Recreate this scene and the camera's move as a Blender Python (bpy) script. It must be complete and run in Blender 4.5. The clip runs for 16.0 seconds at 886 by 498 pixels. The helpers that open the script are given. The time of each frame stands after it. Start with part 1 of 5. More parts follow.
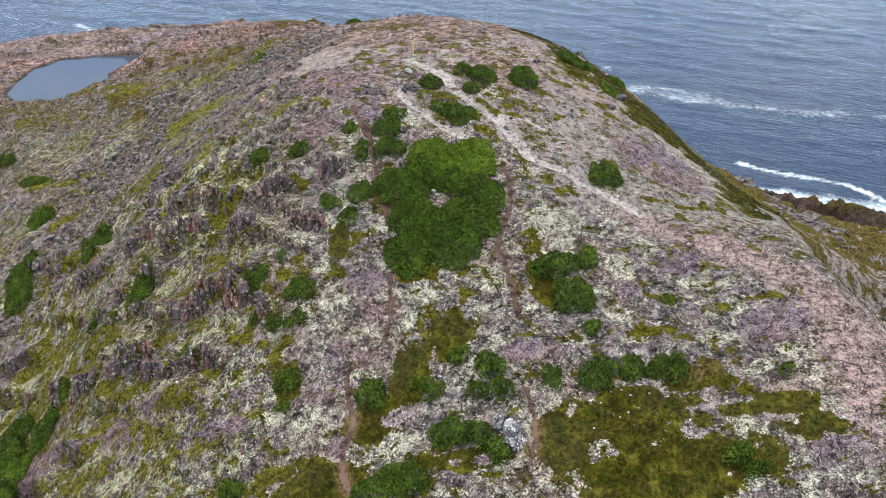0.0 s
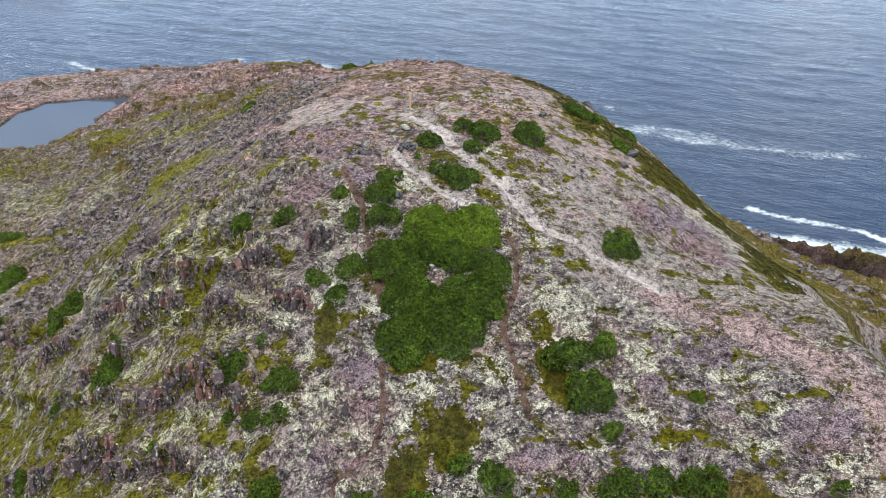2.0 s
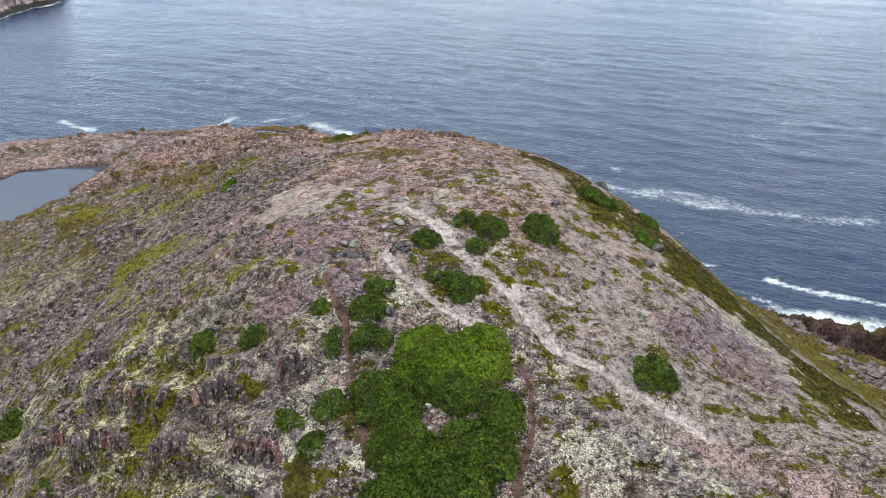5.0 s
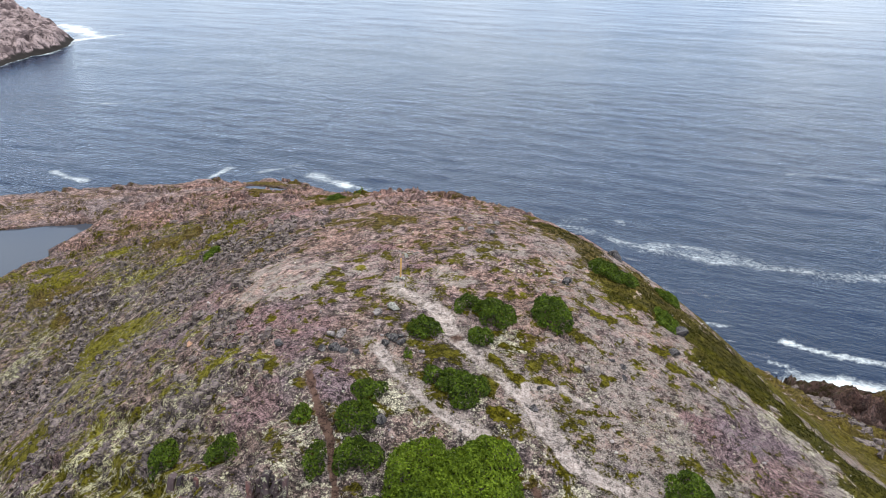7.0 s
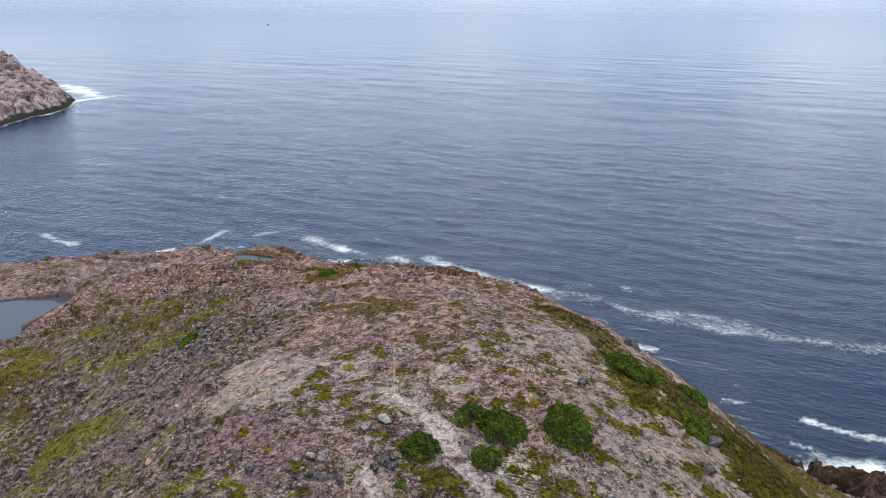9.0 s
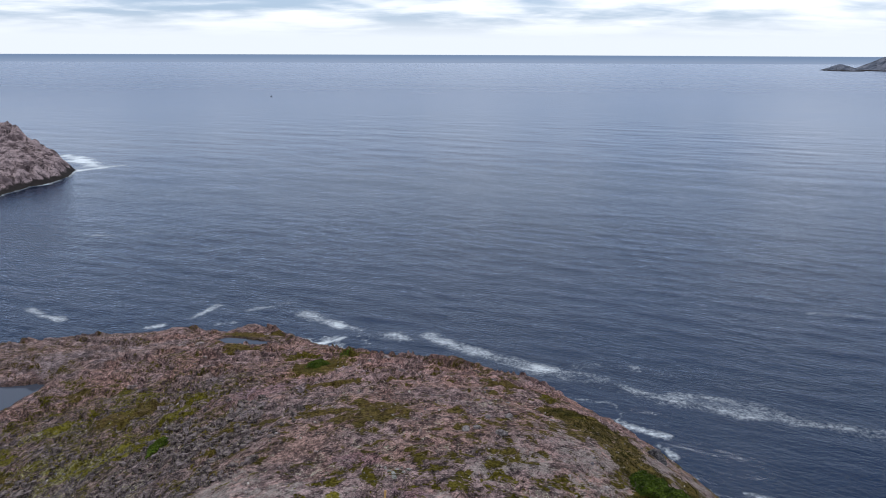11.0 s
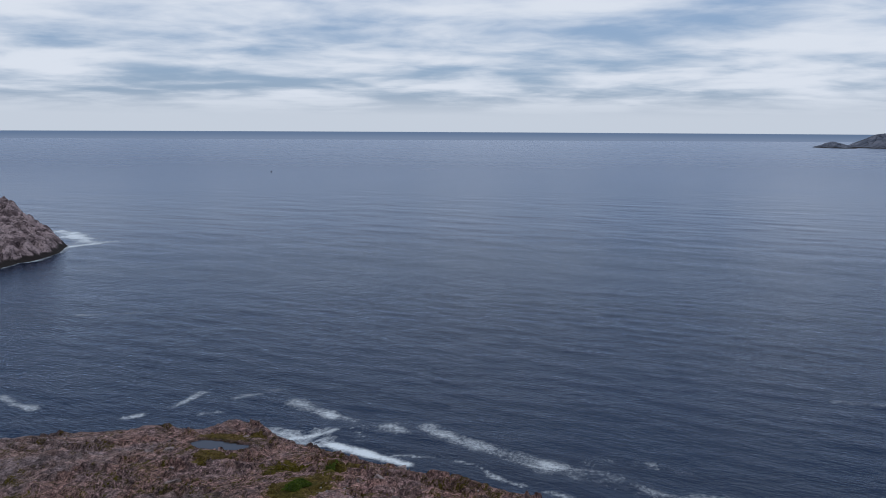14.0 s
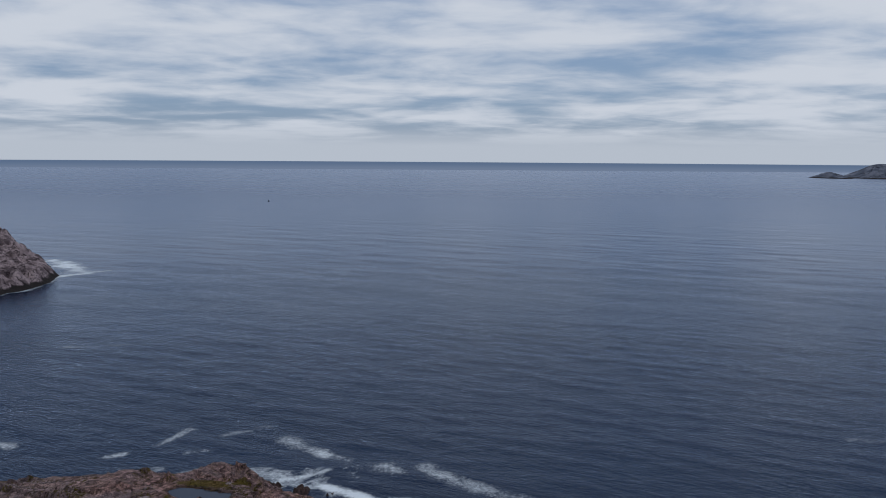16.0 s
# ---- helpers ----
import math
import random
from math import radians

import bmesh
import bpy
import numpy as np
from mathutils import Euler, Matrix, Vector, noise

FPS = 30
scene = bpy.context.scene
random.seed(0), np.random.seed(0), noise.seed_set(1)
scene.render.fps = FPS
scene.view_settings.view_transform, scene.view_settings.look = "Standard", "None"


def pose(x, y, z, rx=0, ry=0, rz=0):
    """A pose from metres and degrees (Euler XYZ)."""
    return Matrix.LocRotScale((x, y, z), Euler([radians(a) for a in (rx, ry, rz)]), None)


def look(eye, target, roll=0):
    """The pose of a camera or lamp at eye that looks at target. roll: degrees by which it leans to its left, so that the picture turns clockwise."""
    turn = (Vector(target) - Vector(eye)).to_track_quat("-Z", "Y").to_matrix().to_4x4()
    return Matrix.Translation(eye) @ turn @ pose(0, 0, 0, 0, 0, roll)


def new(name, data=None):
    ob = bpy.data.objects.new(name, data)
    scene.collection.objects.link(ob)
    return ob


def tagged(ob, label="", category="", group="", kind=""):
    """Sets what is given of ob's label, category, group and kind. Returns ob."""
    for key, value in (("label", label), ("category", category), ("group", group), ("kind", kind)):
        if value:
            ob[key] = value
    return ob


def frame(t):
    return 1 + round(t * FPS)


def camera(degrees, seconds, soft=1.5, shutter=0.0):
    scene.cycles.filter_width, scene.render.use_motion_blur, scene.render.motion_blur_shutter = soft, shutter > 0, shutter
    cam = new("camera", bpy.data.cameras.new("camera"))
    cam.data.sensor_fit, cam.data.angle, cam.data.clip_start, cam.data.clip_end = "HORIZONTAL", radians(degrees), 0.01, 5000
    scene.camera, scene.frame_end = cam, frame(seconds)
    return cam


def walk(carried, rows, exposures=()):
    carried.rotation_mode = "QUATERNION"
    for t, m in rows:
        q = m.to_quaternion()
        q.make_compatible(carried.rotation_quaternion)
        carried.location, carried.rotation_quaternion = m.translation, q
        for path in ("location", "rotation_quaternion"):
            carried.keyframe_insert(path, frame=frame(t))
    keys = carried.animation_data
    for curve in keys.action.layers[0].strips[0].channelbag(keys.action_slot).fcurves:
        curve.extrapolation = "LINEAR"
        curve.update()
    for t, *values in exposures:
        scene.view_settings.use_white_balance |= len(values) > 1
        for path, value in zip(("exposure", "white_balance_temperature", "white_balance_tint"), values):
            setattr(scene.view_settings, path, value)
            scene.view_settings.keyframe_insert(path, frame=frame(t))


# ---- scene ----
cam = camera(61.6, 16.0, 0.9)
METRES, EYE, TILT, LEAN, TURN = 60.0, 77.5, -33.6, 0.0, 0.0
ROWS = [
    (0.0, 0.0, 0.0, 0.0, 0.0, 0.0, -0.0),
    (0.5, 0.0002, 0.0257, 0.0161, -0.01, 0.6, -0.01),
    (1.0, 0.0003, 0.0513, 0.0328, -0.02, 1.18, -0.01),
    (1.5, 0.0003, 0.0771, 0.0489, -0.03, 1.76, -0.03),
    (2.0, 0.0004, 0.1032, 0.0654, -0.04, 2.31, -0.04),
    (2.5, 0.0004, 0.1294, 0.0815, -0.05, 2.9, -0.06),
    (3.0, 0.0005, 0.1556, 0.0977, -0.05, 3.49, -0.07),
    (3.5, 0.0006, 0.1817, 0.1143, -0.06, 4.09, -0.07),
    (4.0, 0.0007, 0.2079, 0.1307, -0.06, 4.69, -0.08),
    (6.5, 0.0012, 0.3371, 0.215, -0.09, 8.3, -0.09),
    (7.0, 0.001, 0.3632, 0.2319, -0.11, 9.25, -0.11),
    (7.5, 0.0012, 0.3898, 0.2485, -0.11, 10.21, -0.11),
    (8.0, 0.0015, 0.4161, 0.2657, -0.11, 11.18, -0.12),
    (8.5, 0.0017, 0.4422, 0.2835, -0.1, 12.21, -0.12),
    (9.0, 0.0021, 0.4683, 0.3011, -0.1, 13.53, -0.11),
    (11.5, 0.0024, 0.5985, 0.3884, -0.11, 19.67, -0.18),
    (12.0, 0.0025, 0.625, 0.4069, -0.1, 20.51, -0.15),
    (12.5, 0.0019, 0.6526, 0.4245, -0.11, 21.45, -0.14),
    (13.0, 0.0009, 0.6799, 0.4412, -0.15, 22.41, -0.16),
    (13.5, -0.0007, 0.7089, 0.4576, -0.17, 23.41, -0.17),
    (14.0, -0.0032, 0.7378, 0.4733, -0.23, 24.39, -0.19),
    (14.5, -0.0042, 0.7656, 0.4873, -0.28, 25.34, -0.2),
    (15.0, -0.0062, 0.7947, 0.5009, -0.35, 25.94, -0.2),
    (15.5, -0.0053, 0.8211, 0.5151, -0.37, 26.37, -0.19),
    (16.0, -0.0056, 0.8472, 0.5292, -0.41, 26.66, -0.18),
]
walk(cam, [(t, pose(0, 0, EYE, TILT, LEAN, TURN) @ pose(METRES * x, METRES * y, METRES * z, 90 + pitch, roll, yaw)) for t, x, y, z, yaw, pitch, roll in ROWS],
     [(0.0, 0.40, 6260, 3), (4.0, 0.36, 6380, 3), (7.5, 0.14, 6620, 6), (9.0, -0.10, 6430, 8), (11.5, -0.92, 6040, 10), (12.5, -1.10, 5920, 10), (14.0, -1.39, 5850, 10), (16.0, -1.65, 5850, 10)])

# ---- world, sun ----
world = bpy.data.worlds.new("overcast_sky")
scene.world = world
world.use_nodes = True


def node(nt, kind, **values):
    n = nt.nodes.new(kind)
    for key, value in values.items():
        n.inputs[key.replace("_", " ")].default_value = value
    return n


def put(nt, socket, value):
    if isinstance(value, bpy.types.NodeSocket):
        nt.links.new(value, socket)
    elif value is not None:
        socket.default_value = value


def calc(nt, op, a, b=None, c=None, clamp=False):
    n = nt.nodes.new("ShaderNodeMath")
    n.operation, n.use_clamp = op, clamp
    for socket, value in zip(n.inputs, (a, b, c)):
        put(nt, socket, value)
    return n.outputs[0]


def vec(nt, op, a, b=None):
    n = nt.nodes.new("ShaderNodeVectorMath")
    n.operation = op
    put(nt, n.inputs[0], a)
    put(nt, n.inputs[1], b)
    return n.outputs[0]


def blend(nt, fac, a, b, mode="MIX"):
    n = nt.nodes.new("ShaderNodeMix")
    n.data_type, n.blend_type = "RGBA", mode
    put(nt, n.inputs[0], fac)
    put(nt, n.inputs[6], a if not isinstance(a, tuple) else (*a, 1))
    put(nt, n.inputs[7], b if not isinstance(b, tuple) else (*b, 1))
    return n.outputs[2]


def grain(nt, where, scale, detail=4.0, rough=0.55, distort=0.0):
    n = nt.nodes.new("ShaderNodeTexNoise")
    put(nt, n.inputs["Vector"], where)
    put(nt, n.inputs["Scale"], scale)
    put(nt, n.inputs["Detail"], detail)
    put(nt, n.inputs["Roughness"], rough)
    put(nt, n.inputs["Distortion"], distort)
    return n.outputs[0]


def span(nt, value, lo, hi, a=0.0, b=1.0):
    n = nt.nodes.new("ShaderNodeMapRange")
    n.interpolation_type = "SMOOTHSTEP"
    for socket, v in zip(n.inputs, (value, lo, hi, a, b)):
        put(nt, socket, v)
    return n.outputs[0]


def stretch(nt, where, scale, turn=0.0):
    n = nt.nodes.new("ShaderNodeMapping")
    put(nt, n.inputs["Vector"], where)
    n.inputs["Rotation"].default_value = (0, 0, radians(turn))
    return vec(nt, "MULTIPLY", n.outputs[0], scale)


SUN_HEIGHT, SUN_TURN = 62.0, 15.0
wt = world.node_tree
wt.nodes.clear()
way = wt.nodes.new("ShaderNodeTexCoord").outputs["Generated"]
sky = wt.nodes.new("ShaderNodeTexSky")
sky.sky_type, sky.sun_disc = "NISHITA", False
sky.sun_elevation, sky.sun_rotation = radians(SUN_HEIGHT), radians(SUN_TURN)
split = wt.nodes.new("ShaderNodeSeparateXYZ")
wt.links.new(way, split.inputs[0])
rise = split.outputs[2]
lift = calc(wt, "ADD", calc(wt, "MAXIMUM", rise, 0.0), 0.10)
flat = wt.nodes.new("ShaderNodeCombineXYZ")
put(wt, flat.inputs[0], calc(wt, "DIVIDE", split.outputs[0], lift))
put(wt, flat.inputs[1], calc(wt, "DIVIDE", split.outputs[1], lift))
clouds = grain(wt, stretch(wt, flat.outputs[0], (0.50, 0.58, 1.0)), 1.25, 6.0, 0.52, 0.3)
veil = grain(wt, stretch(wt, flat.outputs[0], (0.14, 0.5, 1.0)), 1.0, 4.0, 0.5)
lumps = grain(wt, stretch(wt, flat.outputs[0], (1.3, 1.5, 1.0)), 1.6, 5.0, 0.55, 0.4)
cover = span(wt, calc(wt, "ADD", calc(wt, "ADD", calc(wt, "MULTIPLY", clouds, 0.62), calc(wt, "MULTIPLY", lumps, 0.22)), calc(wt, "MULTIPLY", veil, 0.36)), 0.49, 0.69)
dome = vec(wt, "MULTIPLY", sky.outputs[0], (0.11, 0.11, 0.11))
blue = blend(wt, 0.7, dome, (0.32, 0.44, 0.63))
overcast = blend(wt, cover, blue, (0.97, 0.975, 0.985))
low = span(wt, rise, 0.012, 0.05)
overcast = blend(wt, low, (0.78, 0.805, 0.83), overcast)
sea_far = span(wt, rise, -0.0050, -0.0042)
haze = blend(wt, span(wt, rise, -0.015, -0.0045), (0.26, 0.315, 0.42), (0.17, 0.235, 0.35))
overcast = blend(wt, sea_far, haze, overcast)
ground_glow = node(wt, "ShaderNodeBackground", Strength=2.0)
put(wt, ground_glow.inputs[0], overcast)
wt.links.new(ground_glow.outputs[0], wt.nodes.new("ShaderNodeOutputWorld").inputs[0])

lamp = bpy.data.lights.new("sun", "SUN")
lamp.energy, lamp.angle, lamp.color = 2.4, radians(14), (1.0, 0.97, 0.92)
sun = new("sun", lamp)
sun.matrix_world = look((0, 0, 200), Vector((0, 0, 200)) - Vector((math.sin(radians(SUN_TURN)) * math.cos(radians(SUN_HEIGHT)), math.cos(radians(SUN_TURN)) * math.cos(radians(SUN_HEIGHT)), math.sin(radians(SUN_HEIGHT)))))

# ---- the lie of the land ----
SEA, POND_LEVEL, POOL_LEVEL = 0.0, 27.6, 29.3
LAND = np.zeros((13, 13))


def section(n, *heights):
    """One row of the land's control heights, every 20 m from west to east."""
    LAND[n] = heights


section(0, -4.7, 0.6, 5.9, 11.3, 16.8, 22.1, 28.1, 33.5, 36.9, 38.8, 38.3, 35.5, 31.5)
section(1, 0.7, 4.1, 7.6, 11.7, 18.5, 27.2, 33.2, 39.1, 43.3, 39.7, 33.4, 26.9, 20.8)
section(2, 6, 7.8, 9.5, 12, 19.2, 34.3, 38.1, 42.7, 50.8, 38.9, 27.1, 18.4, 11.2)
section(3, 10.8, 12.2, 13.3, 15, 20.2, 42.9, 46.9, 43.8, 46.7, 30.2, 19.1, 11, 3.4)
section(4, 15.2, 17.4, 20, 24.5, 33, 51.6, 51.2, 45.5, 32.4, 18.8, 13.1, 5.9, -3.2)
section(5, 19.1, 22.7, 26.8, 28.5, 30.3, 47.3, 50.7, 49.3, 26.3, 16, 12.5, 2.3, -9.9)
section(6, 22.2, 25.7, 30, 32.1, 36.4, 44.6, 46.5, 41.7, 18.5, 13.7, 12.2, -2.3, -16.2)
section(7, 23.4, 26.3, 27.6, 25.5, 34.3, 36.9, 40.7, 33.7, 9.8, 2.1, -0.3, -9.9, -19.9)
section(8, 20.8, 26.6, 28.2, 29.7, 33.3, 32.2, 28.5, 18.4, 1.1, -8.4, -11.8, -15.6, -20.4)
section(9, 13.5, 24.5, 26, 26.1, 26.4, 24.8, 16.5, 4.1, -6.3, -12.1, -15.2, -17.3, -19.3)
section(10, 0.9, 8, 12.5, 19.6, 18.5, 11.7, 1.9, -7.9, -13.3, -15.6, -16.7, -16.9, -16.9)
section(11, -14.9, -9.8, -3.4, 0.9, 1, -3, -10.7, -16.7, -19.2, -19.3, -18, -16.1, -14.2)
section(12, -30.7, -26.2, -22, -20.4, -19.3, -19.6, -22.2, -24.3, -24.5, -22.7, -19.5, -15.6, -11.6)

TABLE = np.random.RandomState(7).rand(256, 256)


def rough(x, y, size, seed=0):
    """Smooth value noise, -1 to 1, with cells of that size in metres."""
    x, y = x / size + 37.7 * seed + 512, y / size + 91.3 * seed + 512
    i, j = np.floor(x).astype(int), np.floor(y).astype(int)
    u, v = x - i, y - j
    u, v = u * u * u * (u * (u * 6 - 15) + 10), v * v * v * (v * (v * 6 - 15) + 10)
    i0, i1, j0, j1 = i & 255, (i + 1) & 255, j & 255, (j + 1) & 255
    low = TABLE[i0, j0] * (1 - u) + TABLE[i1, j0] * u
    high = TABLE[i0, j1] * (1 - u) + TABLE[i1, j1] * u
    return (low * (1 - v) + high * v) * 2 - 1


def fractal(x, y, size, octaves=4, seed=0, keep=0.5):
    total, gain, norm = 0.0, 1.0, 0.0
    for k in range(octaves):
        c, s = math.cos(0.7 * k + 0.3), math.sin(0.7 * k + 0.3)
        total = total + gain * rough(c * x + s * y, c * y - s * x, size / 2 ** k, seed + 3 * k)
        norm += gain
        gain *= keep
    return total / norm


def smooth(value, lo, hi):
    t = np.clip((value - lo) / (hi - lo), 0, 1)
    return t * t * (3 - 2 * t)


def lie(x, y):
    """The smooth form of the headland."""
    def weights(t):
        return np.stack([(1 - t) ** 3, 3 * t ** 3 - 6 * t ** 2 + 4, -3 * t ** 3 + 3 * t ** 2 + 3 * t + 1, t ** 3], -1) / 6
    u, v = np.clip((x + 100) / 20, 0, 9.99999), np.clip((y - 10) / 20, 0, 9.99999)
    i, j = u.astype(int), v.astype(int)
    a, b = weights(u - i), weights(v - j)
    z = 0
    for m in range(4):
        for n in range(4):
            z = z + a[..., m] * b[..., n] * LAND[j + n, i + m]
    # the eastern brow, where the hill falls away to the shelf
    east = x - np.interp(y, [10, 28, 38.5, 44, 51.5, 58, 66], [31, 30.5, 30, 29.5, 29.5, 31.5, 34]) + 0.9 * rough(x, y, 6.0, 63)
    fall = (1 - smooth(y, 58, 70)) * 0.6 * (east + np.sqrt(east * east + 1.5))
    z = np.maximum(z - fall, np.minimum(z, 15.0))
    return z - 9.5 * smooth(x, 34, 50) * smooth(y, 98, 119) * smooth(z, 0, 9)


def near_line(x, y, points):
    """Distance to a line of points."""
    best = np.full(x.shape, 1e9)
    for (ax, ay), (bx, by) in zip(points, points[1:]):
        ux, uy = bx - ax, by - ay
        t = np.clip(((x - ax) * ux + (y - ay) * uy) / (ux * ux + uy * uy + 1e-9), 0, 1)
        best = np.minimum(best, np.hypot(x - ax - t * ux, y - ay - t * uy))
    return best


def outside(x, y, points):
    """Distance to a closed outline: minus inside it."""
    ring = [*points, points[0]]
    inside = np.zeros(x.shape, bool)
    for (ax, ay), (bx, by) in zip(ring, ring[1:]):
        cross = (ay > y) != (by > y)
        inside ^= cross & (x < (bx - ax) * (y - ay) / (by - ay + 1e-12) + ax)
    d = near_line(x, y, ring)
    return np.where(inside, -d, d)


def patches(x, y, spots, wobble=0.7, seed=5):
    """Cover of a set of round patches (x, y, half width, half depth), with uneven edges."""
    cover = np.zeros(x.shape)
    jitter = wobble * fractal(x, y, 2.2, 5, seed, 0.62)
    for px, py, rx, ry in spots:
        hit = (np.abs(x - px) < rx * 1.8) & (np.abs(y - py) < ry * 1.8)
        if hit.any():
            d = np.hypot((x[hit] - px) / rx, (y[hit] - py) / ry) + jitter[hit]
            cover[hit] = np.maximum(cover[hit], 1 - smooth(d, 0.6, 1.2))
    return cover


POND = [(-77.2, 124.3), (-77.8, 129.7), (-78.2, 137.4), (-74.8, 142.1), (-67.8, 144.1), (-62.1, 145.4), (-60.5, 145.1), (-60.4, 142.1), (-62.7, 134.9), (-61.8, 131.1), (-64.4, 127.2), (-65.0, 122.5), (-66.3, 120.0), (-69.6, 120.7), (-73.1, 120.0)]
POOL = [(-38.2, 159.2), (-36.9, 160.3), (-33.1, 159.9), (-29.2, 158.5), (-29.0, 156.8), (-31.1, 155.9), (-33.8, 156.1), (-36.8, 157.6)]
TRAILS = (
    (1.1, [(16.6, 54.1), (15.0, 55.9), (11.8, 58.0), (10.2, 59.7), (8.0, 60.8), (6.4, 64.0), (5.2, 66.0), (3.1, 68.5), (0.9, 72.0), (-0.2, 75.1), (-2.4, 77.5), (-3.9, 78.9)]),
    (0.5, [(6.4, 64.0), (5.5, 67.1), (8.1, 67.7), (9.6, 66.5)]),
    (0.5, [(-4.4, 70.1), (-3.2, 67.4), (-1.5, 65.2), (0.8, 62.8), (2.6, 62.0)]),
)
BROWN_TRAILS = (
    (0.55, [(-8.7, 67.2), (-7.6, 63.9), (-6.6, 61.7), (-6.0, 58.7), (-5.7, 57.3), (-5.0, 54.6), (-4.3, 51.5)]),
    (0.45, [(-4.1, 47.2), (-3.9, 43.3), (-4.3, 41.6), (-5.9, 40.0), (-6.8, 39.4), (-6.7, 37.7), (-6.1, 35.9), (-6.7, 34.2), (-6.7, 32.8), (-5.8, 30.9), (-5.5, 27.0)]),
    (0.42, [(5.6, 36.7), (6.0, 34.6), (6.0, 33.1), (5.4, 31.3), (4.3, 30.7)]),
    (0.5, [(5.4, 58.6), (5.8, 56.4), (5.7, 53.9), (4.3, 49.7), (5.2, 45.8), (5.6, 42.7)]),
)
PINK = [(15.0, 55.0), (27.8, 50.5), (29.4, 45.8), (31.9, 39.7), (31.0, 30.0), (26.6, 30.3), (26.2, 36.0), (24.9, 42.1), (22.1, 48.3)]
PINK_SEAM = [(16.6, 54.1), (19.4, 52.4), (22.4, 50.0), (24.9, 47.8), (26.5, 43.9), (28.0, 40.0), (27.0, 35.5), (26.5, 29.0)]
GREEN = [(11.9, 34.0, 5.8, 2.7), (13.5, 29.9, 6.7, 2.5), (-8.3, 32.2, 3.5, 1.6), (-4.8, 35.7, 1.8, 1.3), (-2.4, 39.2, 1.6, 2.8), (7.6, 45.8, 1.3, 2.9), (0.7, 41.5, 1.7, 1.9), (7.8, 32.9, 2.3, 3.4), (2.4, 32.4, 4.5, 0.8), (16.7, 36.0, 3.2, 1.0), (21.2, 33.4, 2.4, 1.2), (22.4, 31.4, 1.6, 1.2), (-8.5, 50.7, 1.2, 2.2), (-19.9, 58.1, 1.2, 2.2), (-1.9, 47.0, 1.8, 1.1), (-11.2, 39.4, 1.3, 1.2)]
EDGE_BAND = [(16.9, 87.2, 1.9, 3.7), (19.9, 85.2, 2.8, 4.7), (22.2, 83.7, 1.8, 5.1), (24.4, 81.6, 2.2, 6.0), (26.7, 78.5, 2.0, 3.8), (27.9, 74.9, 1.8, 3.4), (29.3, 72.5, 1.8, 3.2), (29.1, 64.8, 2.4, 3.4), (29.8, 61.5, 2.2, 3.0), (14.2, 91.1, 1.2, 3.9)]
EDGE_INNER = [(12.7, 96.0, 1.2, 2.5), (15.3, 90.9, 1.6, 3.2), (16.3, 85.9, 1.6, 3.0), (19.3, 87.8, 2.0, 5.0), (20.4, 84.7, 2.2, 5.0), (21.8, 81.4, 2.2, 4.2), (22.6, 77.1, 2.6, 3.0), (24.2, 75.8, 3.2, 2.6), (26.2, 76.6, 3.5, 2.8), (20.6, 75.2, 1.4, 1.5)]
EDGE_GREEN = EDGE_BAND + EDGE_INNER + [(15.0, 96.6, 1.8, 5.3), (15.9, 85.9, 2.6, 5.5), (19.5, 83.8, 2.6, 6.1), (22.6, 81.9, 2.1, 6.2), (25.8, 80.6, 2.6, 7.8), (10.8, 100.5, 2.4, 3.6), (26.8, 77.2, 1.5, 4.6), (33.5, 67.0, 3.5, 2.0), (65.4, 109.2, 7.0, 11.0), (32.5, 43.6, 2.4, 4.0), (-14.5, 126.0, 4.0, 9.0), (-12.0, 138.0, 3.5, 6.0), (20.0, 86.5, 3.2, 5.0), (23.5, 81.5, 3.0, 5.0), (25.5, 76.5, 2.8, 4.0), (28.5, 72.5, 3.0, 5.0), (13.5, 98.5, 2.8, 5.0), (30.5, 67.5, 2.2, 4.0)]
VIOLET_EAST = [(22.0, 65.3, 4.1, 5.7), (18.4, 47.9, 2.1, 1.5), (23.1, 40.5, 2.4, 1.6), (21.7, 38.2, 0.6, 0.6), (22.4, 30.0, 1.3, 0.9), (13.8, 44.7, 0.9, 0.6), (5.6, 39.8, 1.5, 0.9), (7.8, 39.5, 1.1, 0.7), (15.1, 49.0, 0.7, 0.8), (18.1, 41.9, 1.1, 0.6), (24.4, 30.1, 0.5, 0.7)]
VIOLET_WEST = [(-5.9, 46.6, 1.4, 1.9), (-5.3, 44.0, 1.1, 1.0), (-7.3, 66.7, 1.8, 2.0), (-11.9, 64.5, 2.1, 2.0), (-30.1, 41.8, 4.4, 0.5), (-34.7, 42.4, 2.4, 1.9), (-44.5, 57.6, 1.6, 2.9), (-29.0, 69.2, 2.7, 3.7), (-22.7, 41.8, 1.3, 0.9), (-3.2, 35.9, 1.0, 0.6), (1.3, 32.2, 1.7, 0.4), (-16.4, 37.4, 2.2, 0.7), (-14.2, 39.6, 1.3, 0.5), (-25.7, 41.1, 1.2, 1.0), (-7.6, 41.2, 1.3, 0.8), (-5.5, 40.5, 1.0, 0.7), (-8.2, 38.1, 1.7, 0.6), (-7.0, 34.5, 0.8, 0.5), (-13.4, 75.0, 4.0, 2.1), (-24.8, 84.1, 5.3, 6.8)]
